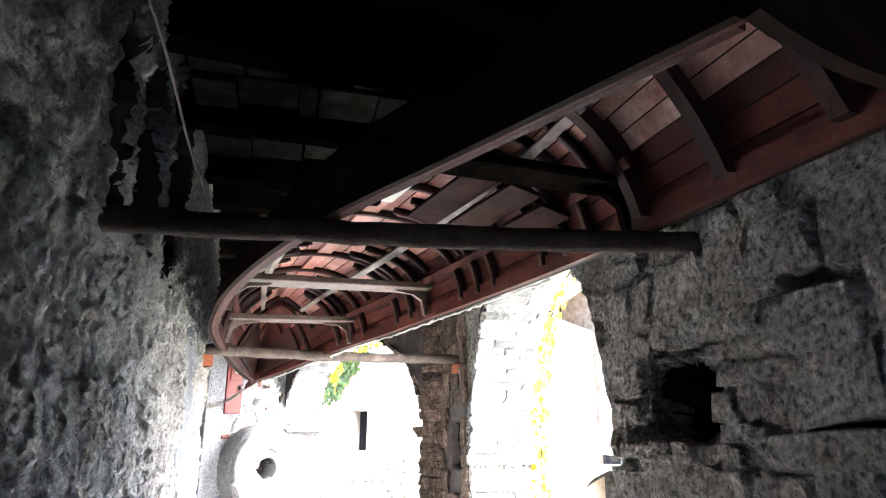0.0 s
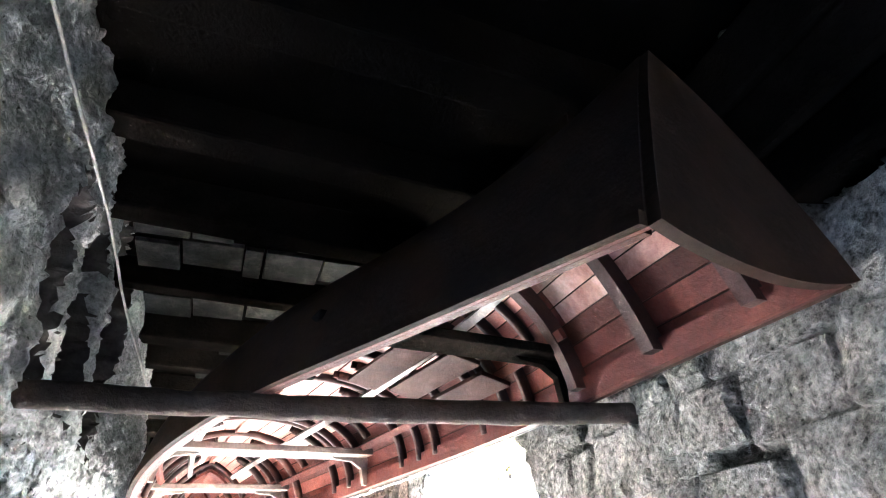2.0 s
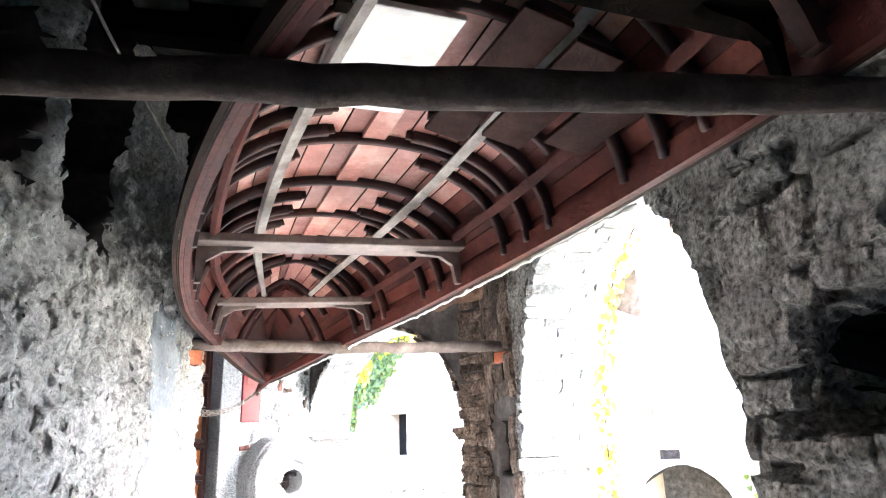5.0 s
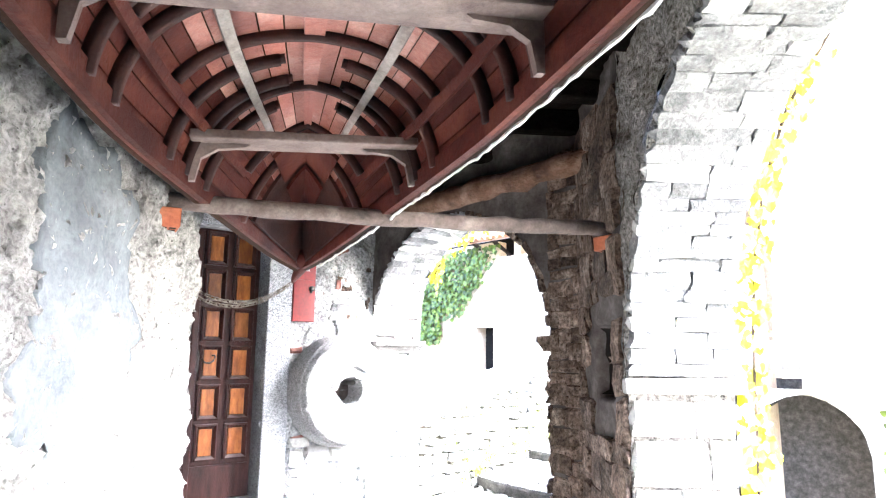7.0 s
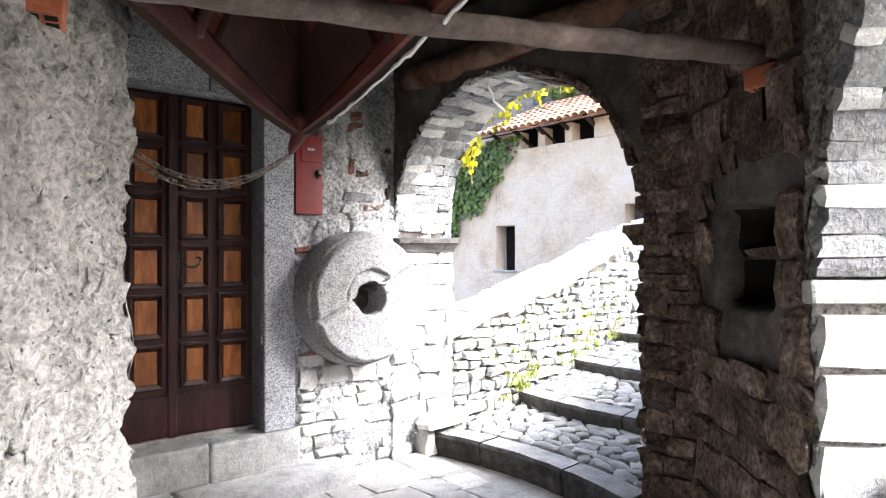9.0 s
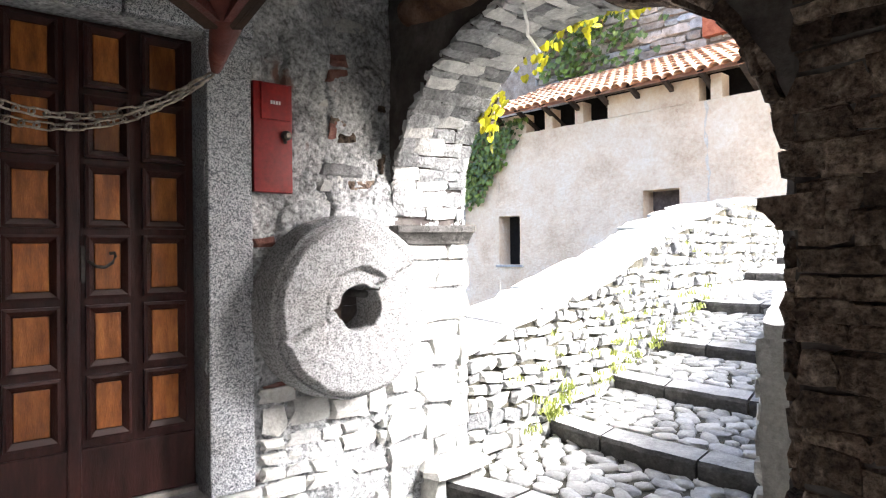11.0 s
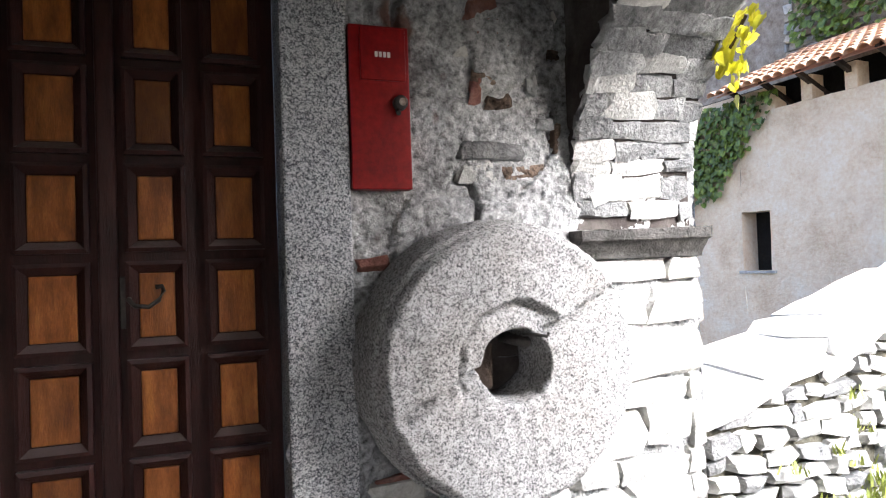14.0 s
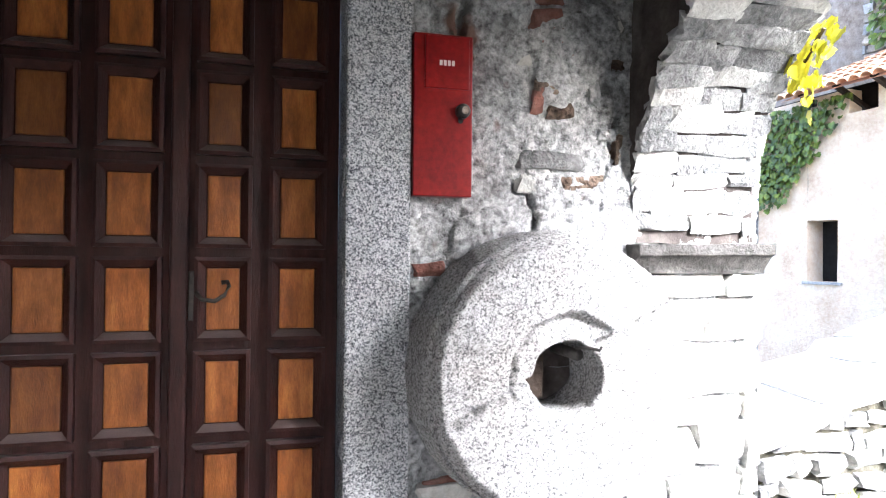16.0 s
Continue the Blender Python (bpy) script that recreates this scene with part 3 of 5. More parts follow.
boat = thing("rowing_boat", label="old red wooden rowing boat laid keel up on poles", category="boat")
EDGES = [0, 0.10, 0.20, 0.30, 0.40, 0.49, 0.59, 0.69, 0.79, 0.89, 1.0]
for side in (-1, 1):
    for i in range(10):
        k0, k1 = side * (EDGES[i] + 0.0035), side * (EDGES[i + 1] - 0.0035 * (i < 9))
        bm = bmesh.new()
        boat_strip(bm, 0.0, 5.46, k0, k1, 0.0, 0.014, 60, 2)
        plank = part("plank", bm, [PINKPAINT if i < 5 else REDPAINT, HULLDARK, PALEPINK], boat, "worn pink bottom plank" if i < 5 else "dark red side plank", True)
        # inner stern faces painted paler for wear and the light hitting them
        for p in plank.data.polygons:
            away = p.center - (STERN + BDIR * (p.center - STERN).dot(BDIR))
            away.z -= 2.2
            p.material_index = 1 if p.normal.dot(away) > 0 else 2 if 2 < i < 7 and (p.center - STERN).dot(BDIR) < 0.92 else 0
        plank.data.set_sharp_from_angle(angle=radians(40))
    bm = bmesh.new()
    boat_strip(bm, 0.0, 5.46, side * 0.965, side * 1.0, -0.022, -0.008, 60, 1)
    part("rubbing_strake", bm, HULLDARK, boat)
bm = bmesh.new()
boat_strip(bm, 0.0, 5.46, -1.0, 1.0, -0.007, -0.0015, 60, 48)
skin = part("hull_skin", bm, HULLDARK, boat, "dull brown painted outside of the hull", True)
skin.data.set_sharp_from_angle(angle=radians(50))
bm = bmesh.new()
boat_strip(bm, 0.3, 5.40, -0.03, 0.03, -0.05, -0.008, 60, 1)
part("keel", bm, HULLDARK, boat)
for s in (0.17, 0.54, 0.94):
    bm = bmesh.new()
    boat_strip(bm, s, s + 0.05, -0.97, 0.97, 0.0145, 0.08, 1, 40)
    part("rib", bm, RIBWOOD, boat, "heavy stern frame painted dark for shade")
for i in range(9):
    s = 1.13 + 0.41 * i
    bm = bmesh.new()
    boat_strip(bm, s, s + 0.027, -0.66, 0.66, 0.0145, 0.05, 1, 30)
    part("floor_timber", bm, RIBWOOD, boat, smooth=True)
    for ds, inner in ((-0.07, 0.15), (0.12, 0.23)) if i % 2 else ((0.17, 0.16),):
        for side in (-1, 1):
            bm = bmesh.new()
            tip = inner + 0.04 * math.sin(7.3 * i + 2 * side + 9 * ds)
            boat_strip(bm, s + ds, s + ds + 0.028, side * tip, side * 0.97, 0.0145, 0.052, 1, 24)
            boat_strip(bm, s + ds + 0.005, s + ds + 0.023, side * (tip - 0.025), side * tip, 0.0145, 0.046, 1, 2)
            part("rib", bm, RIBWOOD, boat, smooth=True)
for k, mat, o in ((0.34, GREYWOOD, 0.054), (-0.34, GREYWOOD, 0.054), (0.72, REDPAINT, 0.054), (-0.72, REDPAINT, 0.054)):
    bm = bmesh.new()
    boat_strip(bm, 0.9, 4.35, k - 0.028, k + 0.028, o, o + 0.022, 40, 1)
    part("stringer", bm, mat, boat)
for s, w in ((1.06, 0.14), (2.90, 0.17), (3.95, 0.15)):
    bm = bmesh.new()
    z = curve(s, GUN) + 0.18
    b, c = curve(s, HALF) - 0.05, curve(s, MID)
    m = Matrix.Translation(STERN + BDIR * s + Vector((0, 0, z))) @ Matrix(((BSIDE.x, BDIR.x, 0, 0), (BSIDE.y, BDIR.y, 0, 0), (0.055, 0, 1, 0), (0, 0, 0, 1)))
    box(bm, (c - b, -w / 2, -0.018), (c + b, w / 2, 0.018), m, 0.006)
    # stern seat gets near-black in place of the shade under it
    part("thwart", bm, SEATWOOD if s > 2 else BLACKWOOD, boat, "bare grey seat board" if s > 2 else "seat board painted near-black for shade")
bm = bmesh.new()
a = [hull(0, k / 12) for k in range(-12, 13)]
p0, p1 = a[-1], a[0]
a += [p0.lerp(p1, k / 12) - Vector((0, 0, 0.05 * math.sin(k / 12 * math.pi) ** 0.8)) for k in range(1, 12)]
f0 = [bm.verts.new(p) for p in a]
f1 = [bm.verts.new(p - BDIR * 0.03) for p in a]
bm.faces.new(f0), bm.faces.new(f1)
for i in range(len(a)):
    j = (i + 1) % len(a)
    bm.faces.new((f0[i], f0[j], f1[j], f1[i]))
part("transom", bm, HULLDARK, boat, "dark stern board")

# ---- poles ----
def pole(p0, p1, r0, r1, seed, label):
    rng = random.Random(seed)
    p0, p1 = Vector(p0), Vector(p1)
    n = 24
    pts = [p0.lerp(p1, i / n) + Vector((0, rng.uniform(-0.004, 0.004), rng.uniform(-0.004, 0.004) - 0.02 * math.sin(i / n * math.pi))) for i in range(n + 1)]
    bm = bmesh.new()
    tube(bm, pts, [r0 + (r1 - r0) * i / n + rng.uniform(-0.003, 0.003) for i in range(n + 1)], 14)
    return tagged(link("wooden_pole", bm, DARKWOOD if seed == 1 else POLEWOOD, smooth=True), label, "pole")


pole((-1.06, 1.66, 2.172), (1.04, 2.20, 2.258), 0.037, 0.039, 1, "dark peeled log wedged between the walls under a boat")
pole((-1.80, 4.44, 2.19), (0.32, 5.98, 2.29), 0.037, 0.04, 2, "grey weathered pole between the walls under a boat")

# ---- door and its frame ----
def dwm(u, n, z):
    """A frame of reference on the door wall: x along it, y out of it, z up."""
    p = dw(u, n, z)
    return Matrix(((UX, UY, 0, p.x), (UY, -UX, 0, p.y), (0, 0, 1, p.z), (0, 0, 0, 1)))


def panel_frame(bm, x0, x1, z0, z1, y0, y1, rim, drop):
    """A moulded rim that slopes from its outer edge down to the panel."""
    o = [(x0, z0), (x1, z0), (x1, z1), (x0, z1)]
    t = rim * 0.35
    m = [(x0 + t, z0 + t), (x1 - t, z0 + t), (x1 - t, z1 - t), (x0 + t, z1 - t)]
    i = [(x0 + rim, z0 + rim), (x1 - rim, z0 + rim), (x1 - rim, z1 - rim), (x0 + rim, z1 - rim)]
    rings = [[bm.verts.new((x, y, z)) for x, z in r] for r, y in ((o, y0), (o, y1 * 0.8), (m, y1), (i, drop))]
    for a, b in zip(rings, rings[1:]):
        for k in range(4):
            bm.faces.new((a[k], a[(k + 1) % 4], b[(k + 1) % 4], b[k]))


door = thing("door_1", dwm(DOOR0, DW - 0.17, SILL), label="closed double door of dark wood with orange panels", category="door", kind="structure")
W, H = DOOR1 - DOOR0, HEAD - SILL
COLS = [(0.034, 0.257), (0.304, 0.517), (0.619, 0.805), (0.862, 1.060)]
ROWTOP = 2.605 - SILL
for k, (x0, x1) in enumerate(((0.004, 0.566), (0.572, W - 0.004))):
    leaf = bmesh.new()
    box(leaf, (x0, -0.05, 0.012), (x1, -0.004, H - 0.004), None, 0.004)
    leaf = part("leaf", leaf, DOORWOOD, door, "dark stained leaf with raised mouldings")
    bm = bmesh.new()
    box(bm, (x0 + 0.01, -0.003, 0.02), (x1 - 0.01, 0.014, 0.285), None, 0.006)
    part("kick_board", bm, DOORWOOD, leaf, "plain reddish bottom board")
    for c0, c1 in COLS[2 * k:2 * k + 2]:
        for row in range(6):
            zt = ROWTOP - 0.319 * row
            zb = zt - 0.288
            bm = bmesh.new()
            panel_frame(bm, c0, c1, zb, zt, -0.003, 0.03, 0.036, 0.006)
            part("moulding", bm, LEDGEWOOD, leaf)
            bm = bmesh.new()
            box(bm, (c0 + 0.039, -0.002, zb + 0.039), (c1 - 0.039, 0.009, zt - 0.039), None, 0.004)
            part("panel", bm, DOORPANEL, leaf, "orange-brown varnished panel")
bm = bmesh.new()
box(bm, (0.540, -0.003, 0.012), (0.598, 0.024, H - 0.01), None, 0.01)
part("meeting_stile", bm, DOORWOOD, door, "rounded dark strip between the leaves")
handle = bmesh.new()
tube(handle, [(0.63, 0.0, 1.13), (0.63, 0.05, 1.125), (0.65, 0.06, 1.105), (0.69, 0.06, 1.10), (0.72, 0.058, 1.12), (0.735, 0.055, 1.15), (0.73, 0.05, 1.165), (0.71, 0.05, 1.162)], 0.0075, 8)
handle = part("handle", handle, IRON, door, "black curled iron door handle", True)
bm = bmesh.new()
box(bm, (0.60, -0.002, 1.03), (0.632, 0.012, 1.20), None, 0.004)
part("lock_plate", bm, IRON, handle)
bm = bmesh.new()
box(bm, (0, -0.06, -0.02), (W, 0.03, 0.012), None, 0.006)
part("threshold", bm, GREYWOOD, door, "worn wooden threshold")

for u0, u1, zt in ((DOOR1, DOOR1 + 0.222, HEAD), (DOOR0 - 0.2, DOOR0, HEAD)):
    bm = bmesh.new()
    box(bm, (0, -0.25, 0.385), (u1 - u0, 0.03, zt), None, 0.01)
    ob = tagged(link("door_jamb", bm, GRANITE), "upright speckled granite block beside the door", "door jamb", kind="structure")
    ob.matrix_world = dwm(u0, DW, 0)
bm = bmesh.new()
box(bm, (0, -0.25, 0), (0.95, 0.035, 0.26), None, 0.012)
ob = tagged(link("lintel", bm, GRANITE), "cracked granite lintel over the door", "lintel", kind="structure")
ob.matrix_world = dwm(DOOR0 - 0.21, DW, HEAD + 0.003)
bm = bmesh.new()
box(bm, (0, -0.25, 0), (0.595, 0.03, 0.26), None, 0.012)
ob = tagged(link("lintel", bm, GRANITE), "cracked granite lintel over the door", "lintel", kind="structure")
ob.matrix_world = dwm(DOOR0 + 0.75, DW, HEAD + 0.003)
for u0, u1, n1, z0, z1, label in ((2.62, 3.63, 0.05, 0.13, 0.382, "grey stone sill block under the door"), (3.64, 4.26, 0.045, 0.12, 0.382, "grey stone sill block under the door"), (2.5, 3.4, 0.36, -0.05, 0.14, "low worn stone slab before the door"), (3.42, 4.55, 0.34, -0.05, 0.125, "low worn stone slab before the door")):
    bm = bmesh.new()
    box(bm, (0, -0.3, z0), (u1 - u0, n1, z1), None, 0.022, 0.008)
    ob = tagged(link("door_sill", bm, STONE), label, "sill", kind="structure")
    ob.matrix_world = dwm(u0, DW, 0)

# ---- brick jamb of the gate ----
bricks = tagged(link("brick_jamb", (lambda b: (box(b, (0, -0.28, 0.0), (0.195, 0.0, 2.8)), b)[1])(bmesh.new()), MORTAR), "orange brick edge of the gateway with pale mortar", "jamb", kind="structure")
bricks.matrix_world = dwm(2.492, DW, 0)
bm = bmesh.new()
box(bm, (-0.098, -0.14, 0), (0.096, 0.016, 0.076), None, 0.012)
brick_mesh = link("brick", bm, BRICK).data
bpy.data.objects.remove(bpy.data.objects["brick"])
for i in range(30):
    ob = new("brick", brick_mesh)
    ob.parent = bricks
    ob.matrix_basis = pose(0.098, random.uniform(-0.004, 0.004), 0.02 + 0.0925 * i, 0, random.uniform(-1.5, 1.5), random.uniform(-1, 1))

# ---- iron gate ----
gate = thing("iron_gate", dwm(GATE0, DW - 0.16, 0.02), label="closed maroon wrought iron gate with scrolls", category="gate")
GW, GH = GATE1 - GATE0, GHEAD - 0.04
bm = bmesh.new()
box(bm, (0.01, -0.03, 0.0), (GW - 0.01, -0.02, GH))
part("back_plate", bm, GATEDARK, gate, "dark maroon sheet behind the scrolls")
for x in (0.02, 0.50, 0.58, 0.86, GW - 0.14, GW - 0.03):
    bm = bmesh.new()
    box(bm, (x - 0.012, -0.018, 0), (x + 0.012, 0.014, GH), None, 0.003)
    part("bar", bm, GATEIRON, gate)
bm = bmesh.new()
box(bm, (GW - 0.25, 0.0, 1.32), (GW - 0.20, 0.028, 1.62), None, 0.004)
part("lock_case", bm, GATEIRON, gate)


def spiral(cx, cz, r, turns, start, sense):
    return [(cx + r * (1 - 0.8 * k / 14) * math.cos(start + sense * turns * math.tau * k / 14), 0.0, cz + r * (1 - 0.8 * k / 14) * math.sin(start + sense * turns * math.tau * k / 14)) for k in range(15)]


scroll = bmesh.new()
for sx in (-1, 1):
    for sz in (-1, 1):
        tube(scroll, [(0, 0, 0), (sx * 0.012, 0, sz * 0.02)] + spiral(sx * 0.036, sz * 0.062, 0.024, 1.3, math.pi if sx > 0 else 0, -sx * sz), 0.0055, 5)
tube(scroll, [(0, 0, -0.085), (0, 0, 0.085)], 0.005, 5)
scroll_mesh = link("scroll", scroll, GATEIRON, smooth=True).data
bpy.data.objects.remove(bpy.data.objects["scroll"])
for x in (0.14, 0.26, 0.38, 0.66, 0.78, 0.925, GW - 0.085):
    for k in range(14):
        ob = new("scroll", scroll_mesh)
        ob.parent = gate
        ob.matrix_basis = pose(x, -0.004, 0.2 + 0.18 * k + (0.04 if k % 2 else 0))

# ---- millstone ----
mill = thing("millstone", dwm(4.70, DW, 1.265), label="large round granite millstone fixed flat on the wall", category="millstone")
RO, RI, TH = 0.45, 0.122, 0.285


def mill_point(a, b):
    th = a * math.tau
    if b < 0.12:
        r, h = RI, TH * (b / 0.12)
    elif b < 0.82:
        k = (b - 0.12) / 0.7
        r, h = RI + (RO - RI) * k, TH
    else:
        k = (b - 0.82) / 0.18
        r, h = RO + 0.038 * k + 0.012 * math.sin(k * math.pi), TH * (1 - k)
    x, z = r * math.cos(th), r * math.sin(th)
    if h > TH * 0.8:
        h -= 0.022 * step01(r, RO - 0.03, RO) ** 2
        dist = abs(z - 0.48 * x - 0.055) / 1.11
        h -= 0.045 * (1 - step01(dist + 0.008 * noise.noise((x * 20, z * 20, 8)), 0.005, 0.020)) * (1 if x < -0.12 or x > 0.1 else 0)
        cut = (1 - step01(r, RI + 0.078 + 0.01 * math.sin(9 * th), RI + 0.09 + 0.01 * math.sin(9 * th))) * step01(math.cos(th - 2.2), 0.1, 0.3)
        h -= 0.024 * cut
        h -= 0.02 * (1 - step01(abs(r - RI - 0.078 - 0.016 * noise.noise((x * 22, z * 22, 3))), 0.006, 0.02)) * step01(math.cos(th - 2.3), 0.25, 0.5)
        if z < 0.48 * x + 0.055:
            h -= 0.012
    p = Vector((x, h, z))
    return p + noise.noise_vector(p * 28) * 0.006 + noise.noise_vector(p * 9) * 0.006


bm = bmesh.new()
patch(bm, mill_point, 240, 70)
bmesh.ops.remove_doubles(bm, verts=bm.verts, dist=0.0005)
part("stone", bm, MILL, mill, smooth=True)
pipe = bmesh.new()
tube(pipe, [(0.055, 0.02, 0.07), (0.055, TH - 0.06, 0.07)], 0.02, 12)
pipe = part("pipe", pipe, IRON, mill, "short iron pipe stub in the eye", True)
bm = bmesh.new()
tube(bm, [(0.045, TH - 0.06, 0.094), (0.075, TH - 0.02, 0.098), (0.10, TH + 0.005, 0.093), (0.105, TH + 0.005, 0.105)], 0.006, 6)
part("hook", bm, IRON, pipe)
# dark disc added at the back to shade the eye
bm = bmesh.new()
patch(bm, lambda a, b: Vector((0.12 * b * math.cos(a * math.tau), 0.035, 0.12 * b * math.sin(a * math.tau))) + noise.noise_vector(Vector((a * 9, b * 3, 2))) * 0.01, 24, 5)
part("filling", bm, DARKPLASTER, mill, "dark disc painted for the shade in the eye")
bm = bmesh.new()
box(bm, (-0.10, 0.03, -0.10), (-0.01, 0.09, 0.06), None, 0.008, 0.006)
part("wedge", bm, DARKWOOD, mill, "dark wooden wedge in the eye")

# ---- meter box ----
meter = thing("meter_box", dwm(4.229, DW + 0.012, 1.864), label="red enamelled steel meter box with a black lock", category="meter box")
bm = bmesh.new()
box(bm, (0, -0.05, 0), (0.210, 0.028, 0.56), None, 0.004)
part("case", bm, REDMETAL, meter)
lid = bmesh.new()
box(lid, (0.038, 0.027, 0.37), (0.196, 0.037, 0.552), None, 0.003)
lid = part("upper_flap", lid, REDMETAL, meter, "raised red square flap")
for k in range(4):
    bm = bmesh.new()
    box(bm, (0.088 + 0.0145 * k, 0.0365, 0.449), (0.098 + 0.0145 * k, 0.0385, 0.467))
    part("label_mark", bm, WHITEWASH, lid, "small white mark")
lock = bmesh.new()
tube(lock, [(0.172, 0.026, 0.295), (0.172, 0.05, 0.295), (0.172, 0.056, 0.295)], [0.026, 0.025, 0.018], 16)
lock = part("lock", lock, IRON, meter, "black round lock", True)
bm = bmesh.new()
tube(bm, [(0.176, 0.052, 0.295), (0.176, 0.060, 0.295)], 0.013, 14)
part("keyhole_cover", bm, CHAINIRON, lock)
bm = bmesh.new()
tube(bm, [(0.165, 0.03, 0.272), (0.163, 0.045, 0.258)], 0.009, 8)
part("keeper", bm, IRON, lock)

# ---- boat fittings ----
def boat_frame(s, dz):
    m = Matrix(((BSIDE.x, BDIR.x, 0, 0), (BSIDE.y, BDIR.y, 0, 0), (0.055, 0, 1, 0), (0, 0, 0, 1)))
    return Matrix.Translation(STERN + BDIR * s + Vector((0, 0, curve(s, GUN) + dz))) @ m


for ob in [o for o in boat.children if o.name.startswith("thwart")]:
    s = min((1.06, 2.90, 3.95), key=lambda v: abs((boat_frame(v, 0.18).translation - sum((Vector(c) for c in ob.bound_box), Vector()) / 8).length))
    b, c = curve(s, HALF) - 0.05, curve(s, MID)
    for side in (-1, 1):
        bm = bmesh.new()
        m = boat_frame(s, 0.16)
        x0 = c + side * b
        prof = [(0, -0.15), (0.0, 0.0), (-0.22, 0.0), (-0.20, -0.012), (-0.10, -0.022), (-0.04, -0.06), (-0.022, -0.15)]
        lo = [bm.verts.new(m @ Vector((x0 + side * x, -0.014, z))) for x, z in prof]
        hi = [bm.verts.new(m @ Vector((x0 + side * x, 0.014, z))) for x, z in prof]
        bm.faces.new(lo), bm.faces.new(hi)
        for k in range(len(prof)):
            bm.faces.new((lo[k], lo[(k + 1) % len(prof)], hi[(k + 1) % len(prof)], hi[k]))
        part("knee", bm, ob.data.materials[0], ob, "curved bracket under the seat end")
for side in (-1, 1):
    bm = bmesh.new()
    boat_strip(bm, 0.02, 5.42, side * 0.93, side * 1.0, 0.015, 0.036, 60, 1)
    part("gunwale", bm, REDPAINT, boat)
bm = bmesh.new()
boat_strip(bm, 0.3, 5.0, -0.03, 0.03, 0.0145, 0.035, 60, 2)
part("keelson", bm, PINKPAINT, boat)
for s0, s1, mat in ((4.42, 4.70, REDPAINT), (4.78, 5.02, REDPAINT)):
    bm = bmesh.new()
    boat_strip(bm, s0, s1, -0.42, 0.42, 0.08, 0.1, 2, 12)
    part("bow_board", bm, mat, boat)
# dark strip added over the planks to paint the unlit bow
bm = bmesh.new()
boat_strip(bm, 4.72, 5.44, -0.9, 0.9, 0.02, 0.04, 6, 12)
part("breasthook", bm, RIBWOOD, boat, "dark lining added for the shade in the bow")
bm = bmesh.new()
tube(bm, [BOW + Vector((0.05, -0.1, 2.16)), BOW + Vector((-0.01, 0.02, 2.10)), BOW + Vector((-0.08, 0.10, 2.06)), BOW + Vector((-0.11, 0.14, 2.04))], [0.05, 0.038, 0.024, 0.014], 10)
part("stem_head", bm, REDPAINT, boat, "worn red stem head with the chain", True)
for k, mat in ((0, BOARDRED), (1, BOARDRED), (2, BOARDRED)):
    bm = bmesh.new()
    m = boat_frame(1.66 - 0.05 * k, 0.335 - 0.035 * k) @ pose(0, 0, 0, 0, 14, 0)
    box(bm, (-0.01 + 0.145 * k, -0.30 + 0.05 * k, -0.01), (0.132 + 0.145 * k, 0.36 - 0.08 * k, 0.01), m, 0.004)
    part("floor_board", bm, mat, boat, "loose worn floor board")
# the strong light on this board is put into its pale colour
bm = bmesh.new()
box(bm, (-0.40, -0.22, -0.01), (-0.08, 0.30, 0.01), boat_frame(1.75, 0.40), 0.004)
part("floor_board", bm, WHITEWASH, boat, "loose floor board painted pale as strongly lit")
rng = random.Random(14)
bm = bmesh.new()
tube(bm, [hull(1.7 + 0.04 * i, 1.0, -0.008) + Vector((0, 0, -0.012 - abs(rng.gauss(0, 0.006)))) for i in range(90)], [0.004 + abs(rng.gauss(0, 0.0025)) for i in range(90)], 5)
part("fringe", bm, WHITEWASH, boat, "pale frayed canvas fringe along the gunwale")

# ---- chain from the bow ----
bm = bmesh.new()
ring = []
for k in range(12):
    a = k * math.tau / 12
    ring.append(((0.012 if math.cos(a) > 0 else -0.012) + 0.0095 * math.cos(a), 0.0105 * math.sin(a), 0))
tube(bm, ring, 0.0030, 6, True)
link_mesh = part("link", bm, CHAINIRON, smooth=True).data
bpy.data.objects.remove(bpy.data.objects["link"])
chain = thing("chain", label="double strand of worn steel chain from bow to ceiling", category="chain")
CH0, CHD = Vector((-1.8185, 6.05, 2.038)), Vector((-0.778, -0.628, 0))
for fall, sag, shift in ((-0.948, 1.247, 0.0), (-0.86, 1.20, 0.03)):
    f = lambda t: CH0 + CHD * 1.38 * t + Vector((shift * t, -shift * t, fall * 1.38 * t + sag * (1.38 * t) ** 2))
    fine_pts = [f(i / 400) for i in range(401)]
    acc, k, last = 0.0, 0, fine_pts[0]
    for p, q in zip(fine_pts, fine_pts[1:]):
        acc += (q - p).length
        if acc >= 0.0315:
            acc -= 0.0315
            d = (q - p).normalized()
            side = d.cross(Vector((0, 0, 1))).normalized()
            up = side.cross(d)
            roll = 0.75 + (math.pi / 2 if k % 2 else 0) + random.uniform(-0.2, 0.2)
            y = side * math.cos(roll) + up * math.sin(roll)
            zz = d.cross(y)
            ob = new("link", link_mesh)
            ob.parent = chain
            ob.matrix_basis = Matrix(((d.x, y.x, zz.x, q.x), (d.y, y.y, zz.y, q.y), (d.z, y.z, zz.z, q.z), (0, 0, 0, 1)))
            k += 1

# ---- cable, bricks under the poles, rough log, ceiling beams ----
bm = bmesh.new()
tube(bm, [lw(-0.6 + 0.34 * i, 0.03 + 0.008 * math.sin(i), 2.81 + 0.036 * (-0.6 + 0.34 * i) + 0.006 * math.sin(i * 1.7)) for i in range(16)], 0.006, 6)
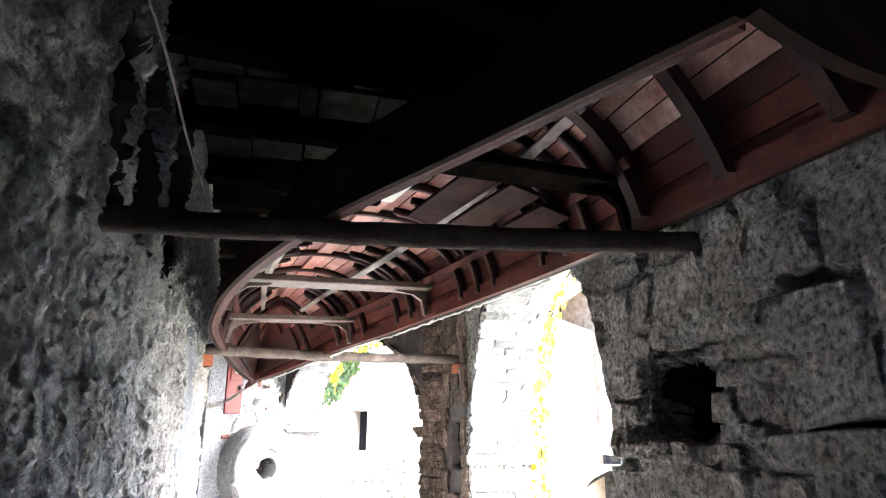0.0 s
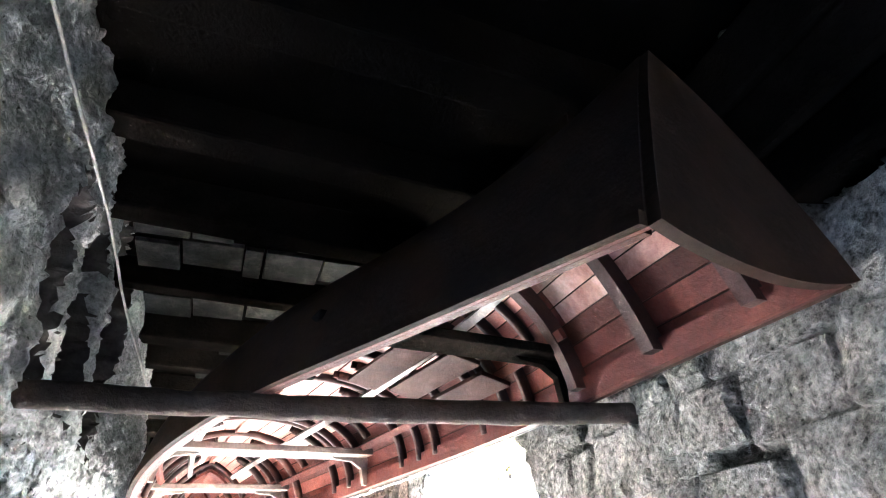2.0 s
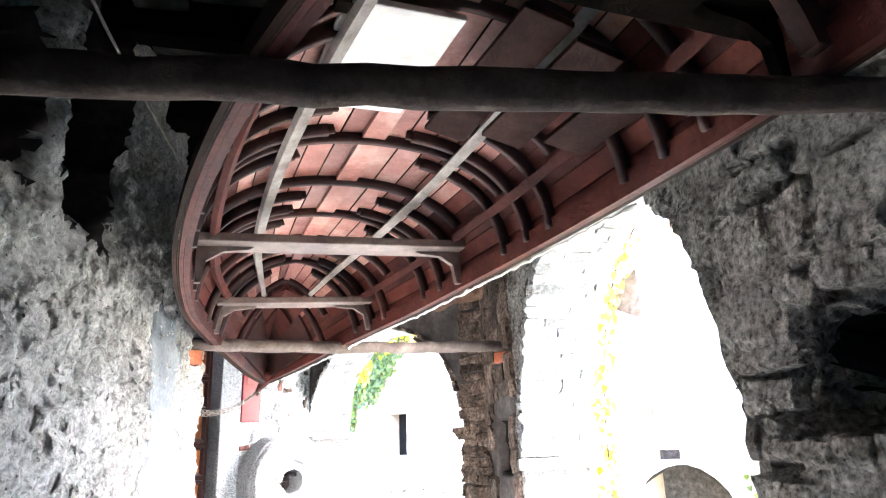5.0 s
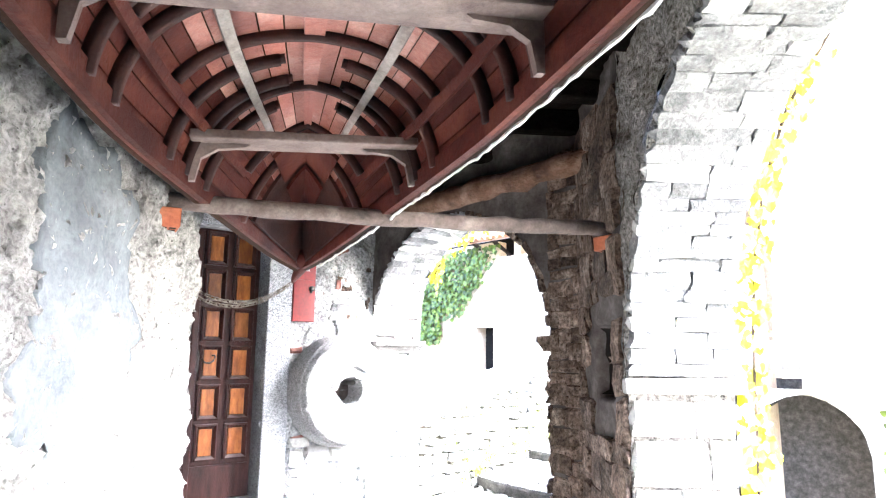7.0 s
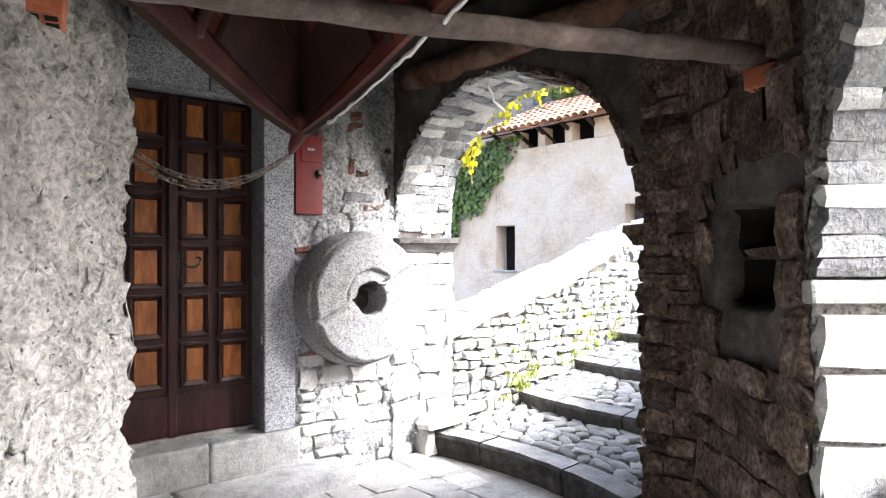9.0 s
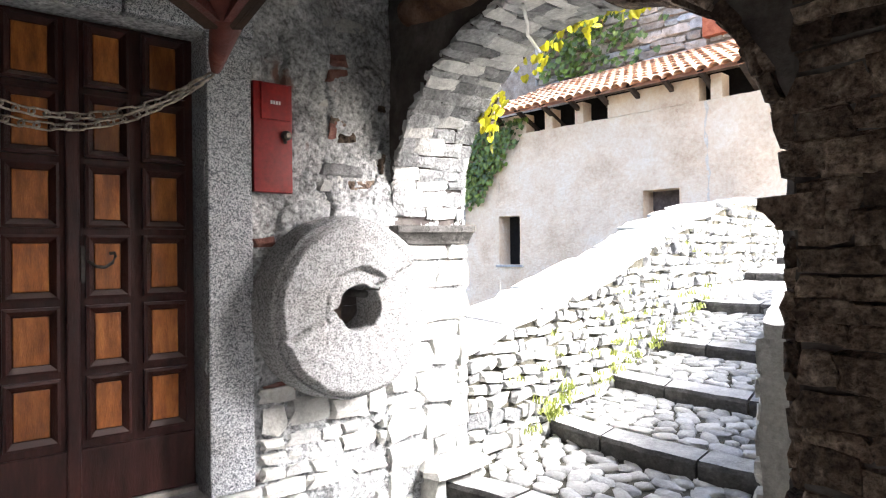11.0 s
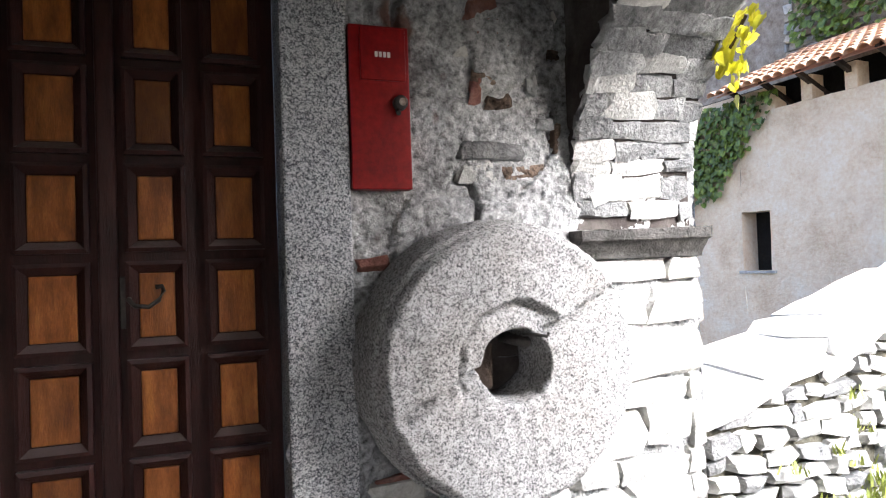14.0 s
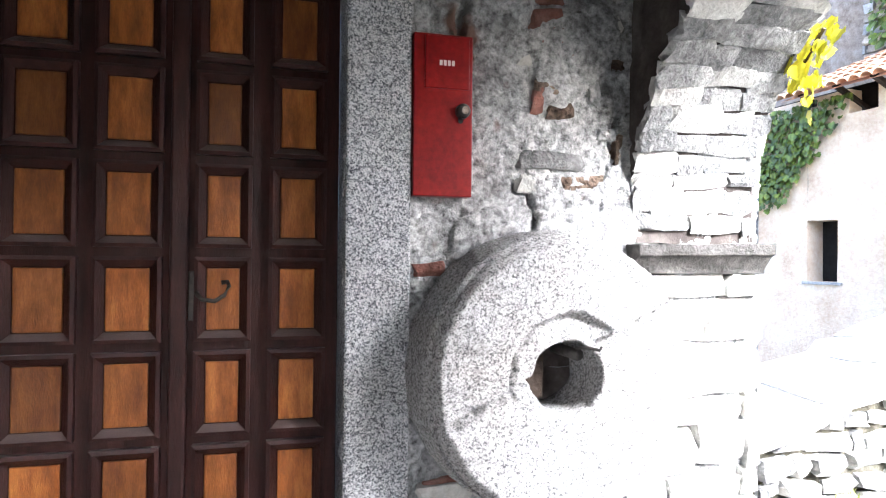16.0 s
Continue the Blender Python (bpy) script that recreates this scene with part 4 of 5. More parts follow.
tagged(link("cable", bm, GREYWOOD, smooth=True), "pale electric cable along the top of the wall", "cable")


def hollow_brick(m, label):
    ob = thing("hollow_brick", m, label=label, category="brick")
    bm = bmesh.new()
    box(bm, (-0.06, -0.125, -0.04), (0.06, 0.125, 0.04), None, 0.006, 0.003)
    body = part("body", bm, BRICK, ob)
    for i in range(3):
        for j in range(2):
            # flat near-black slip painted as the shade of a hollow
            bm = bmesh.new()
            box(bm, (-0.05 + 0.036 * i, -0.11 + 0.05 * j, -0.0415), (-0.024 + 0.036 * i, -0.075 + 0.05 * j, -0.0395))
            part("hollow", bm, VOID, body)


hollow_brick(Matrix.Translation((-1.715, 4.53, 2.105)) @ Matrix.Rotation(radians(40), 4, "Z"), "orange hollow brick under a pole end in the wall")
hollow_brick(Matrix.Translation((0.20, 5.90, 2.19)) @ Matrix.Rotation(radians(-40), 4, "Z"), "sooty hollow brick under a pole end in the pier")

bm = bmesh.new()
rng = random.Random(5)
p0, p1 = Vector((0.22, 6.2, 2.83)), Vector((-1.80, 8.02, 2.90))
tube(bm, [p0.lerp(p1, i / 20) + Vector((0, 0, rng.uniform(-0.012, 0.012))) for i in range(21)], [0.085 + rng.uniform(-0.014, 0.014) for i in range(21)], 12)
tagged(link("timber_beam", bm, BROWNLOG, smooth=True), "rough brown log beam in front of the exit arch", "beam")
beam_label = "dark hewn ceiling beam"
for i in range(16):
    y = -2.6 + 0.62 * i + rng.uniform(-0.07, 0.07)
    a, b = lw(y / LY, -0.1), rw((y + 0.25) / RY, -0.1)
    bm = bmesh.new()
    d = (b - a).normalized()
    m = Matrix(((d.x, -d.y, 0, a.x), (d.y, d.x, 0, a.y), (0, 0, 1, CEIL), (0, 0, 0, 1)))
    wide = rng.uniform(0.055, 0.09)
    box(bm, (0, -wide, -0.04 + rng.uniform(-0.04, 0.03)), ((b - a).length, wide, 0.12), m, 0.015, 0.012)
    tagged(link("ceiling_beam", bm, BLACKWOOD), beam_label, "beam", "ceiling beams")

# near-black timbers carried lower than needed to darken the wall top
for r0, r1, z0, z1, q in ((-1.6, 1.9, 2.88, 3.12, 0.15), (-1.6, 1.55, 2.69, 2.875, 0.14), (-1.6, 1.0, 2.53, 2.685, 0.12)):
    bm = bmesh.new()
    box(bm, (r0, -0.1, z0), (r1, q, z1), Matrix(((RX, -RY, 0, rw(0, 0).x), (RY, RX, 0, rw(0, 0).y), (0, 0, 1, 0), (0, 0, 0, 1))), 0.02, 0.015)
    tagged(link("wall_plate", bm, BLACKWOOD), "near-black timber laid along the wall top", "beam", "wall top timbers")

bm = bmesh.new()
rng = random.Random(18)
for i in range(8):
    s0, q = 2.5 + 0.31 * i + rng.uniform(-0.02, 0.02), 0.02
    while q < 1.8:
        w = rng.uniform(0.08, 0.34)
        a = lw(s0, q)
        m = Matrix(((LX, LY, 0, a.x), (LY, -LX, 0, a.y), (0, 0, 1, CEIL + 0.06 + rng.uniform(0, 0.035)), (0, 0, 0, 1)))
        if rng.random() < 0.85:
            box(bm, (rng.uniform(0, 0.03), 0.0, 0), (rng.uniform(0.24, 0.31), w - rng.uniform(0.006, 0.02), 0.025), m, 0.004)
        q += w
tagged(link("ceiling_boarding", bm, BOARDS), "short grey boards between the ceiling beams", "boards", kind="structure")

# ---- stones of walls, arches and paving ----
VARIANTS = {}


def stone_mesh(mat, kind, k):
    """One of a few worn blocks, a unit across; shared between alike pieces."""
    key = (mat.name, kind, k)
    if key not in VARIANTS:
        rng = random.Random(k * 17 + len(kind))
        bm = bmesh.new()
        bmesh.ops.create_cube(bm, size=1.0)
        bmesh.ops.subdivide_edges(bm, edges=bm.edges, cuts=1, use_grid_fill=True)
        for v in bm.verts:
            c = v.co.copy()
            out = c.normalized() * 0.62
            amount = {"block": 0.16, "rubble": 0.38, "cobble": 0.6}[kind]
            v.co = c.lerp(out, amount) + Vector([rng.uniform(-1, 1) * {"block": 0.045, "rubble": 0.11, "cobble": 0.11}[kind] for _ in range(3)])
        me = bpy.data.meshes.new("stone")
        bm.to_mesh(me)
        bm.free()
        me.materials.append(mat)
        for p in me.polygons:
            p.use_smooth = kind == "cobble"
        VARIANTS[key] = me
    return VARIANTS[key]


def lay(parent, place, u0, u1, z0, z1, heights, widths, depth, mats, kind="block", inside=None, gap=0.012, seed=1, name="stone", tilt=2.0, limit=9999):
    """Courses of stones over a stretch of wall; place(u, z) gives the pose there: x along, y out of the wall, z up."""
    rng = random.Random(seed)
    z, count = z0, 0
    while z < z1 - 0.02:
        h = min(rng.uniform(*heights), z1 - z)
        u = u0 - rng.uniform(0, widths[0])
        while u < u1 - 0.01:
            w = rng.uniform(*widths)
            a, b = max(u, u0), min(u + w, u1)
            u += w
            if b - a < 0.035:
                continue
            cu, cz = (a + b) / 2, z + h / 2
            if inside and not inside(cu, cz, b - a, h):
                continue
            d = depth * rng.uniform(0.8, 1.25)
            hh = h * rng.uniform(0.78, 1.08) if kind == "rubble" else h
            cz += rng.uniform(-0.12, 0.12) * h if kind == "rubble" else 0.0
            m = place(cu, cz) @ pose(0, 0, 0, rng.uniform(-tilt, tilt), rng.uniform(-tilt, tilt), rng.uniform(-tilt, tilt)) @ Matrix.Diagonal((b - a - gap, d, hh - gap * rng.uniform(0.7, 1.3), 1))
            ob = new(name, stone_mesh(rng.choice(mats), kind, rng.randrange(9)))
            ob.parent = parent
            ob.matrix_basis = m
            count += 1
            if count >= limit:
                return
        z += h


def axes(p, x, y, z):
    return Matrix(((x.x, y.x, z.x, p.x), (x.y, y.y, z.y, p.y), (x.z, y.z, z.z, p.z), (0, 0, 0, 1)))


U3, N3, R3, Q3, Z3 = Vector((UX, UY, 0)), Vector((UY, -UX, 0)), Vector((RX, RY, 0)), Vector((-RY, RX, 0)), Vector((0, 0, 1))
wall_door, wall_right, wall_exit = (bpy.data.objects[k] for k in ("wall_door", "wall_right", "wall_exit_arch"))
on_door = lambda u, z: axes(dw(u, DW - 0.015, z), U3, N3, Z3)
on_right = lambda r, z: axes(rw(r, -0.02, z), R3, Q3, Z3)
# jamb of the exit arch and rubble under the millstone
lay(wall_door, on_door, 5.03, 5.64, 0.0, 1.60, (0.09, 0.26), (0.16, 0.45), 0.10, [PALE, STONE, STONE], "rubble", lambda u, z, w, h: not (5.3 < u < 5.62 and z < 0.25), 0.0, 3, tilt=2.5)
lay(wall_door, on_door, 4.26, 5.02, 0.02, 0.88, (0.07, 0.17), (0.10, 0.32), 0.085, [PALE, STONE, PALE], "rubble", lambda u, z, w, h: random.Random(int(u * 97 + z * 31)).random() < 0.8, 0.012, 4)
lay(wall_door, lambda u, z: axes(dw(u, DW - 0.034, z), U3, N3, Z3), 4.62, 5.06, 1.75, 3.0, (0.06, 0.15), (0.09, 0.24), 0.055, [STONE, BROWNSTONE, STONE, PALE], "rubble", lambda u, z, w, h: u > 4.55 and random.Random(int(u * 57 + z * 91)).random() < 0.42, 0.014, 6)
# stones and bricks showing through the plaster beside the meter box
OLDBRICK = material("worn dull red brick", [(0.16, 0.075, 0.06), (0.24, 0.115, 0.09), (0.32, 0.20, 0.165)], 14, 0.95, 1.0, 60, per_piece=0.3, bumpdist=0.02, spec=0.1)
for u, z, w, h, mat in ((4.74, 2.53, 0.13, 0.075, OLDBRICK), (4.77, 2.44, 0.15, 0.07, OLDBRICK), (4.74, 2.62, 0.11, 0.07, OLDBRICK), (4.75, 2.29, 0.13, 0.065, BROWNSTONE), (4.79, 2.20, 0.11, 0.06, BROWNSTONE), (4.70, 2.23, 0.045, 0.10, OLDBRICK), (4.75, 2.01, 0.25, 0.07, RINGSTONE), (4.98, 2.12, 0.075, 0.045, RINGSTONE), (4.93, 2.27, 0.045, 0.09, RINGSTONE), (4.30, 1.61, 0.12, 0.055, OLDBRICK), (4.37, 0.86, 0.19, 0.055, OLDBRICK), (4.30, 1.02, 0.05, 0.13, RINGSTONE)):
    ob = new("stone", stone_mesh(mat, "rubble", int(u * 100 + z * 10) % 9))
    ob.parent = wall_door
    ob.matrix_basis = axes(dw(u, DW - 0.03, z), U3, N3, Z3) @ pose(0, 0, 0, 0, 6 * math.sin(u * 90)) @ Matrix.Diagonal((w, 0.075, h, 1))
# drain mouth at the foot of the jamb
for u, z, n, w, d, h in ((5.33, 0.10, 0.05, 0.10, 0.20, 0.22), (5.60, 0.11, 0.05, 0.10, 0.22, 0.24), (5.46, 0.255, 0.06, 0.40, 0.24, 0.085)):
    ob = new("stone", stone_mesh(PALE, "rubble", int(u * 10) % 9))
    ob.parent = wall_door
    ob.matrix_basis = axes(dw(u, DW + n, z), U3, N3, Z3) @ Matrix.Diagonal((w, d, h, 1))
# impost of the exit arch on both sides
for m, label in ((dwm(5.06, DW, 1.60), "moulded grey stone ledge at the arch springing"), (axes(dw(F0 - 0.03, -4.39, 1.60), U3, N3 * -1, Z3), "broken stone ledge at the arch springing")):
    bm = bmesh.new()
    prof = [(-0.1, 0), (0.045, 0), (0.05, 0.02), (0.085, 0.06), (0.105, 0.07), (0.105, 0.115), (-0.1, 0.12)]
    L = 0.59 if "grey" in label else 0.50
    lo = [bm.verts.new((0, y, z)) for y, z in prof]
    hi = [bm.verts.new((L, y, z)) for y, z in prof]
    bm.faces.new(lo), bm.faces.new(hi)
    for k in range(len(prof)):
        bm.faces.new((lo[k], lo[(k + 1) % len(prof)], hi[(k + 1) % len(prof)], hi[k]))
    for v in bm.verts:
        v.co += noise.noise_vector(v.co * 9) * 0.012
    ob = tagged(link("impost", bm, KERB if "grey" in label else BROWNSTONE), label, "impost", kind="structure")
    ob.matrix_world = m


def on_exit(v, a):
    """Underside of the exit arch; v metres through it, a metres round it."""
    k = a / 3.35
    u = F0 + v
    p = exit_arch(u, k)
    t = (exit_arch(u, min(1, k + 0.01)) - exit_arch(u, max(0, k - 0.01))).normalized()
    return axes(p, U3, U3.cross(t), t)


bm = bmesh.new()
tube(bm, [on_exit(v, a).translation + on_exit(v, a).to_3x3() @ Vector((0, 0.055, 0)) for v, a in ((0.02, 1.62), (0.12, 1.56), (0.22, 1.50), (0.32, 1.42), (0.42, 1.38), (0.54, 1.33))], 0.009, 8)
tagged(link("conduit", bm, WHITEWASH, smooth=True), "thin white conduit clipped under the exit arch", "conduit")
# far side of the ring laid darker, backlit shade put into its stone
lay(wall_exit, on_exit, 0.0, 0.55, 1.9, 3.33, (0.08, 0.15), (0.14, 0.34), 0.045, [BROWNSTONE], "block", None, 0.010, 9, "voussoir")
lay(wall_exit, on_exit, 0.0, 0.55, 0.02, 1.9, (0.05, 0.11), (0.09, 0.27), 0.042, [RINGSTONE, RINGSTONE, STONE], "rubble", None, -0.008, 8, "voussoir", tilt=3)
# pier on the open side; brown stone with its backlit shade coloured in
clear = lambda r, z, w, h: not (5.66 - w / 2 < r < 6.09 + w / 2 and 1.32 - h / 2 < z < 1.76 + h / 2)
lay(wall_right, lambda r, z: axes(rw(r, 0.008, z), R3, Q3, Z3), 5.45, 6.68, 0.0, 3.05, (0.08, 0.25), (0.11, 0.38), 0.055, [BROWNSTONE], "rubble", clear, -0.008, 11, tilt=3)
ob = new("stone", stone_mesh(BROWNSTONE, "rubble", 4))
ob.parent = wall_right
ob.matrix_basis = on_right(5.90, 1.555) @ pose(0, -0.16, 0, 0, 3, 0) @ Matrix.Diagonal((0.44, 0.2, 0.04, 1))
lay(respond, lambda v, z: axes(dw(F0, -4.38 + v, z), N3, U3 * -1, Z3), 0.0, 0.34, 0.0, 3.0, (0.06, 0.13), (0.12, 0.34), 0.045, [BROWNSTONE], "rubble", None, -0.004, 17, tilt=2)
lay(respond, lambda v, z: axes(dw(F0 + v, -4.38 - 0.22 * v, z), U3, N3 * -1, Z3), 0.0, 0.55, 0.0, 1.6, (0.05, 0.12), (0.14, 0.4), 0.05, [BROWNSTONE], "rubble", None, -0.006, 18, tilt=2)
near_clear = lambda r, z, w, h: not (1.90 - w / 2 < r < 2.38 + w / 2 and 1.52 - h / 2 < z < 1.91 + h / 2) and z < (2.46 if r < 1.05 else 2.62)
lay(wall_right, lambda r, z: axes(rw(r, 0.012, z), R3, Q3, Z3), 0.3, 2.66, 1.15, 2.95, (0.07, 0.22), (0.14, 0.48), 0.11, [RUBBLE], "rubble", near_clear, -0.006, 12, tilt=3, limit=260)
hole_clear = lambda r, z, w, h: not (1.95 - w / 2 < r < 2.33 + w / 2 and 1.57 - h / 2 < z < 1.86 + h / 2)
lay(wall_right, lambda r, z: axes(rw(r, 0.008, z), R3, Q3, Z3), 1.55, 2.66, 1.30, 2.16, (0.06, 0.12), (0.08, 0.19), 0.10, [RUBBLE], "rubble", hole_clear, -0.004, 19, tilt=3, limit=110)
# far jamb, its ledge and the ring of the open arch
far_jamb = lambda q, z: axes(rw(A1 + 0.01, -q, z), Q3 * -1, R3 * -1, Z3)
lay(wall_right, far_jamb, 0.0, RTHICK, 0.0, 1.36, (0.17, 0.29), (0.2, 0.55), 0.08, [PALE, PALE, STONE], "block", None, 0.012, 13, tilt=1.2)
bm = bmesh.new()
box(bm, (-0.03, -0.1, 0), (RTHICK + 0.06, 0.05, 0.075), None, 0.014, 0.006)
ob = tagged(link("impost", bm, STONE), "worn grey slab ledge on the pier", "impost", kind="structure")
ob.matrix_world = far_jamb(0, 1.385)


def on_ring(q, a):
    """Underside of the open arch: q metres through it, a from the far springing round to the near one."""
    k = a / 4.3
    f = lambda k: Vector((0, 0, ASPR + (ACROWN - ASPR) * math.sin(k * math.pi))) + rw((A0 + A1) / 2 + (A1 - A0) / 2 * math.cos(k * math.pi), -q)
    p, t = f(k), (f(min(1, k + 0.01)) - f(max(0, k - 0.01))).normalized()
    return axes(p, Q3 * -1, (Q3 * -1).cross(t), t)


lay(wall_right, on_ring, 0.0, RTHICK, 0.05, 2.5, (0.05, 0.12), (0.16, 0.5), 0.07, [RINGSTONE, RINGSTONE, RINGSTONE, STONE], "block", None, -0.001, 14, "voussoir", tilt=1.5)
lay(wall_right, on_ring, 0.0, RTHICK, 2.5, 4.28, (0.06, 0.13), (0.16, 0.5), 0.07, [RUBBLE], "rubble", None, 0.008, 15, "voussoir")
near_jamb = lambda q, z: axes(rw(A0 - 0.01, -q, z), Q3 * -1, R3, Z3)
lay(wall_right, near_jamb, 0.0, RTHICK, 0.6, 1.45, (0.12, 0.2), (0.2, 0.5), 0.07, [RUBBLE], "rubble", None, 0.01, 16)

# low wall in the open arch
bm = bmesh.new()
patch(bm, lambda a, b: rough(rw(A0 + (A1 - A0) * a, -0.28, 0.9 * b), 0.03), 40, 14)
patch(bm, lambda a, b: rough(rw(A0 + (A1 - A0) * a, -0.28 - 0.36 * b, 0.9), 0.03), 40, 6)
patch(bm, lambda a, b: rough(rw(A0 + (A1 - A0) * a, -0.64, -3 + 3.9 * b), 0.03), 40, 14)
tagged(link("low_wall", bm, PALE, smooth=True), "low stone wall with a pale top in the open arch", "wall", kind="structure")

# ---- bridge with broad steps beyond the arch ----
PATH = [(5.36, -6.63, 0.16), (6.48, -6.63, 0.33), (7.37, -6.74, 0.52), (8.2, -6.92, 0.73), (9.4, -7.2, 1.0), (11.0, -7.45, 1.25), (12.4, -7.6, 1.42), (13.6, -7.8, 1.5)]


def tread(i, a, b):
    """A point of tread i: a from its front to its back, b across."""
    (u, n, z), (v, m, y) = PATH[i], PATH[i + 1]
    uu, nn = u + (v - u) * a, n + (m - n) * a
    right = nn + (1.95 if uu < 6.2 else 1.85 - 0.95 * step01(uu, 9.8, 11.2))
    bow = 0.10 * math.sin(b * math.pi) * (1 if i else -1.6)
    return dw(uu - bow, nn - 0.1 + (right - nn + 0.1) * b, z + (y - z - 0.095) * a)


rng = random.Random(21)
cobble_parts = 0
rest = bmesh.new()
for i in range(len(PATH) - 1):
    bm = bmesh.new()
    patch(bm, lambda a, b: tread(i, a, b) + Vector((0, 0, -0.012)), 12, 12)
    patch(bm, lambda a, b: tread(i, 0, a) + Vector((0, 0, -0.012 - 0.3 * b)), 12, 3)
    step = tagged(link("step", bm, JOINT), "broad step of laid cobbles with a stone kerb, riser painted in shade", "step", "steps of the bridge", "structure")
    b = 0.0
    while b < 0.99:
        c = min(1.0, b + rng.uniform(0.28, 0.5))
        bm = bmesh.new()
        n = 6
        rows = []
        for k in range(n + 1):
            bb = b + 0.004 + (c - b - 0.008) * k / n
            p, q = tread(i, 0, bb), tread(i, 0.16 / max(0.3, PATH[i + 1][0] - PATH[i][0]), bb)
            d = (q - p).normalized()
            w = Vector((0, 0, rng.uniform(-0.004, 0.004)))
            rows.append([bm.verts.new(v + w) for v in (p - d * 0.02 + Vector((0, 0, -0.19)), p - d * 0.035 + Vector((0, 0, -0.012)), p - d * 0.018 + Vector((0, 0, 0.012)), q + Vector((0, 0, 0.01)), q + Vector((0, 0, -0.19)))])
        for r0, r1 in zip(rows, rows[1:]):
            for k in range(5):
                bm.faces.new((r0[k], r1[k], r1[(k + 1) % 5], r0[(k + 1) % 5]))
        bm.faces.new(rows[0]), bm.faces.new(rows[-1])
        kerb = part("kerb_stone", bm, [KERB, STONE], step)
        # kerb light painted by normal: pale top, shaded riser
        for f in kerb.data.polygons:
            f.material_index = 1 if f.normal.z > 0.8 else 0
        b = c
    length = PATH[i + 1][0] - PATH[i][0]
    rows_n = int((length - 0.16) / 0.092)
    for r in range(rows_n):
        b = rng.uniform(-0.03, 0.0)
        while b < 0.985:
            w = rng.uniform(0.055, 0.11)
            a0 = (0.2 + (length - 0.2) * (r + 0.5) / rows_n) / length
            p = tread(i, min(0.99, a0 + rng.uniform(-0.01, 0.01)), min(1, max(0, b + w / 2)))
            m = Matrix.Translation(p + Vector((0, 0, -0.012))) @ Matrix.Rotation(math.atan2(-UX, UY) + rng.uniform(-0.9, 0.9), 4, "Z") @ pose(0, 0, 0, rng.uniform(-9, 9), rng.uniform(-9, 9)) @ Matrix.Diagonal((w * rng.uniform(1.4, 1.9), rng.uniform(0.08, 0.125), 0.05, 1))
            me = stone_mesh(PALE if rng.random() < 0.6 else STONE, "cobble", rng.randrange(9))
            if i < 3 and cobble_parts < 330:
                ob = new("cobble", me)
                ob.parent = step
                ob.matrix_basis = m
                cobble_parts += 1
            else:
                first = len(rest.verts)
                rest.from_mesh(me)
                rest.verts.ensure_lookup_table()
                for v in rest.verts[first:]:
                    v.co = m @ v.co
            b += w
for f in rest.faces:
    f.smooth = True
tagged(link("cobbles", rest, PALE), "laid cobbles of the upper steps", "cobbles", kind="stuff")

PAR = [(5.64, -6.65, 0.93), (6.1, -6.64, 1.08), (6.9, -6.70, 1.26), (7.9, -6.85, 1.54), (8.7, -7.0, 1.77), (10.0, -7.25, 2.04), (11.7, -7.55, 2.20), (13.5, -7.75, 2.12)]


def along(path, t):
    """The place t metres along u on a path of (u, n, z)."""
    for p, q in zip(path, path[1:]):
        if t <= q[0]:
            break
    k = (t - p[0]) / (q[0] - p[0])
    return p[1] + (q[1] - p[1]) * k, p[2] + (q[2] - p[2]) * k


def parapet(name, path, thick, label, out):
    bm = bmesh.new()
    u0, u1 = path[0][0], path[-1][0]
    def at(a, b, d):
        u = u0 + (u1 - u0) * a
        n, z = along(path, u)
        return rough(dw(u, n - d, -3 + (z + 3) * b), 0.04, 3)
    patch(bm, lambda a, b: at(a, b, 0.0), 110, 70)
    patch(bm, lambda a, b: at(a, 1.0, thick * b), 110, 8)
    patch(bm, lambda a, b: at(a, b, thick), 110, 30)
    patch(bm, lambda a, b: at(0, a, thick * b), 60, 8)
    return tagged(link(name, bm, JOINT if out > 0 else PALE, smooth=True), label, "parapet", kind="structure")


left_par = parapet("parapet", PAR, 0.45, "rubble stone parapet rising along the steps", 1)
RPAR = [(5.64, -4.76, 1.24), (6.1, -4.90, 1.34), (7.0, -4.98, 1.42), (8.2, -5.12, 1.70), (9.6, -5.5, 2.0), (10.6, -5.9, 2.1)]
right_par = parapet("parapet_far_side", RPAR, -0.4, "rubble stone parapet on the gorge side of the steps", -1)


def on_par(path, side):
    def place(u, z):
        n, top = along(path, u)
        m, _ = along(path, u + 0.05)
        t = (dw(u + 0.05, m) - dw(u, n)).normalized()
        y = Vector((t.y, -t.x, 0)) * side
        return axes(dw(u, n - 0.012 * side, z), t, y, Z3)
    return place


below = lambda path: (lambda u, z, w, h: z + h / 2 < along(path, u)[1] - 0.02 and z > min(1.4, 0.2 * (u - 5.7)) - 0.05)
lay(left_par, on_par(PAR, 1), 5.66, 8.6, 0.05, 1.80, (0.05, 0.145), (0.06, 0.24), 0.10, [STONE, PALE, STONE, RINGSTONE], "rubble", below(PAR), 0.012, 31, tilt=13, limit=330)
lay(left_par, on_par(PAR, 1), 8.6, 13.4, 0.7, 2.4, (0.06, 0.17), (0.08, 0.30), 0.11, [STONE, PALE, STONE, RINGSTONE], "rubble", below(PAR), 0.014, 32, tilt=13, limit=420)
lay(right_par, on_par(RPAR, -1), 5.64, 9.0, 0.0, 1.8, (0.08, 0.18), (0.12, 0.36), 0.08, [PALE, STONE], "rubble", below(RPAR), 0.012, 33, limit=120)
rng = random.Random(40)
u = 5.64
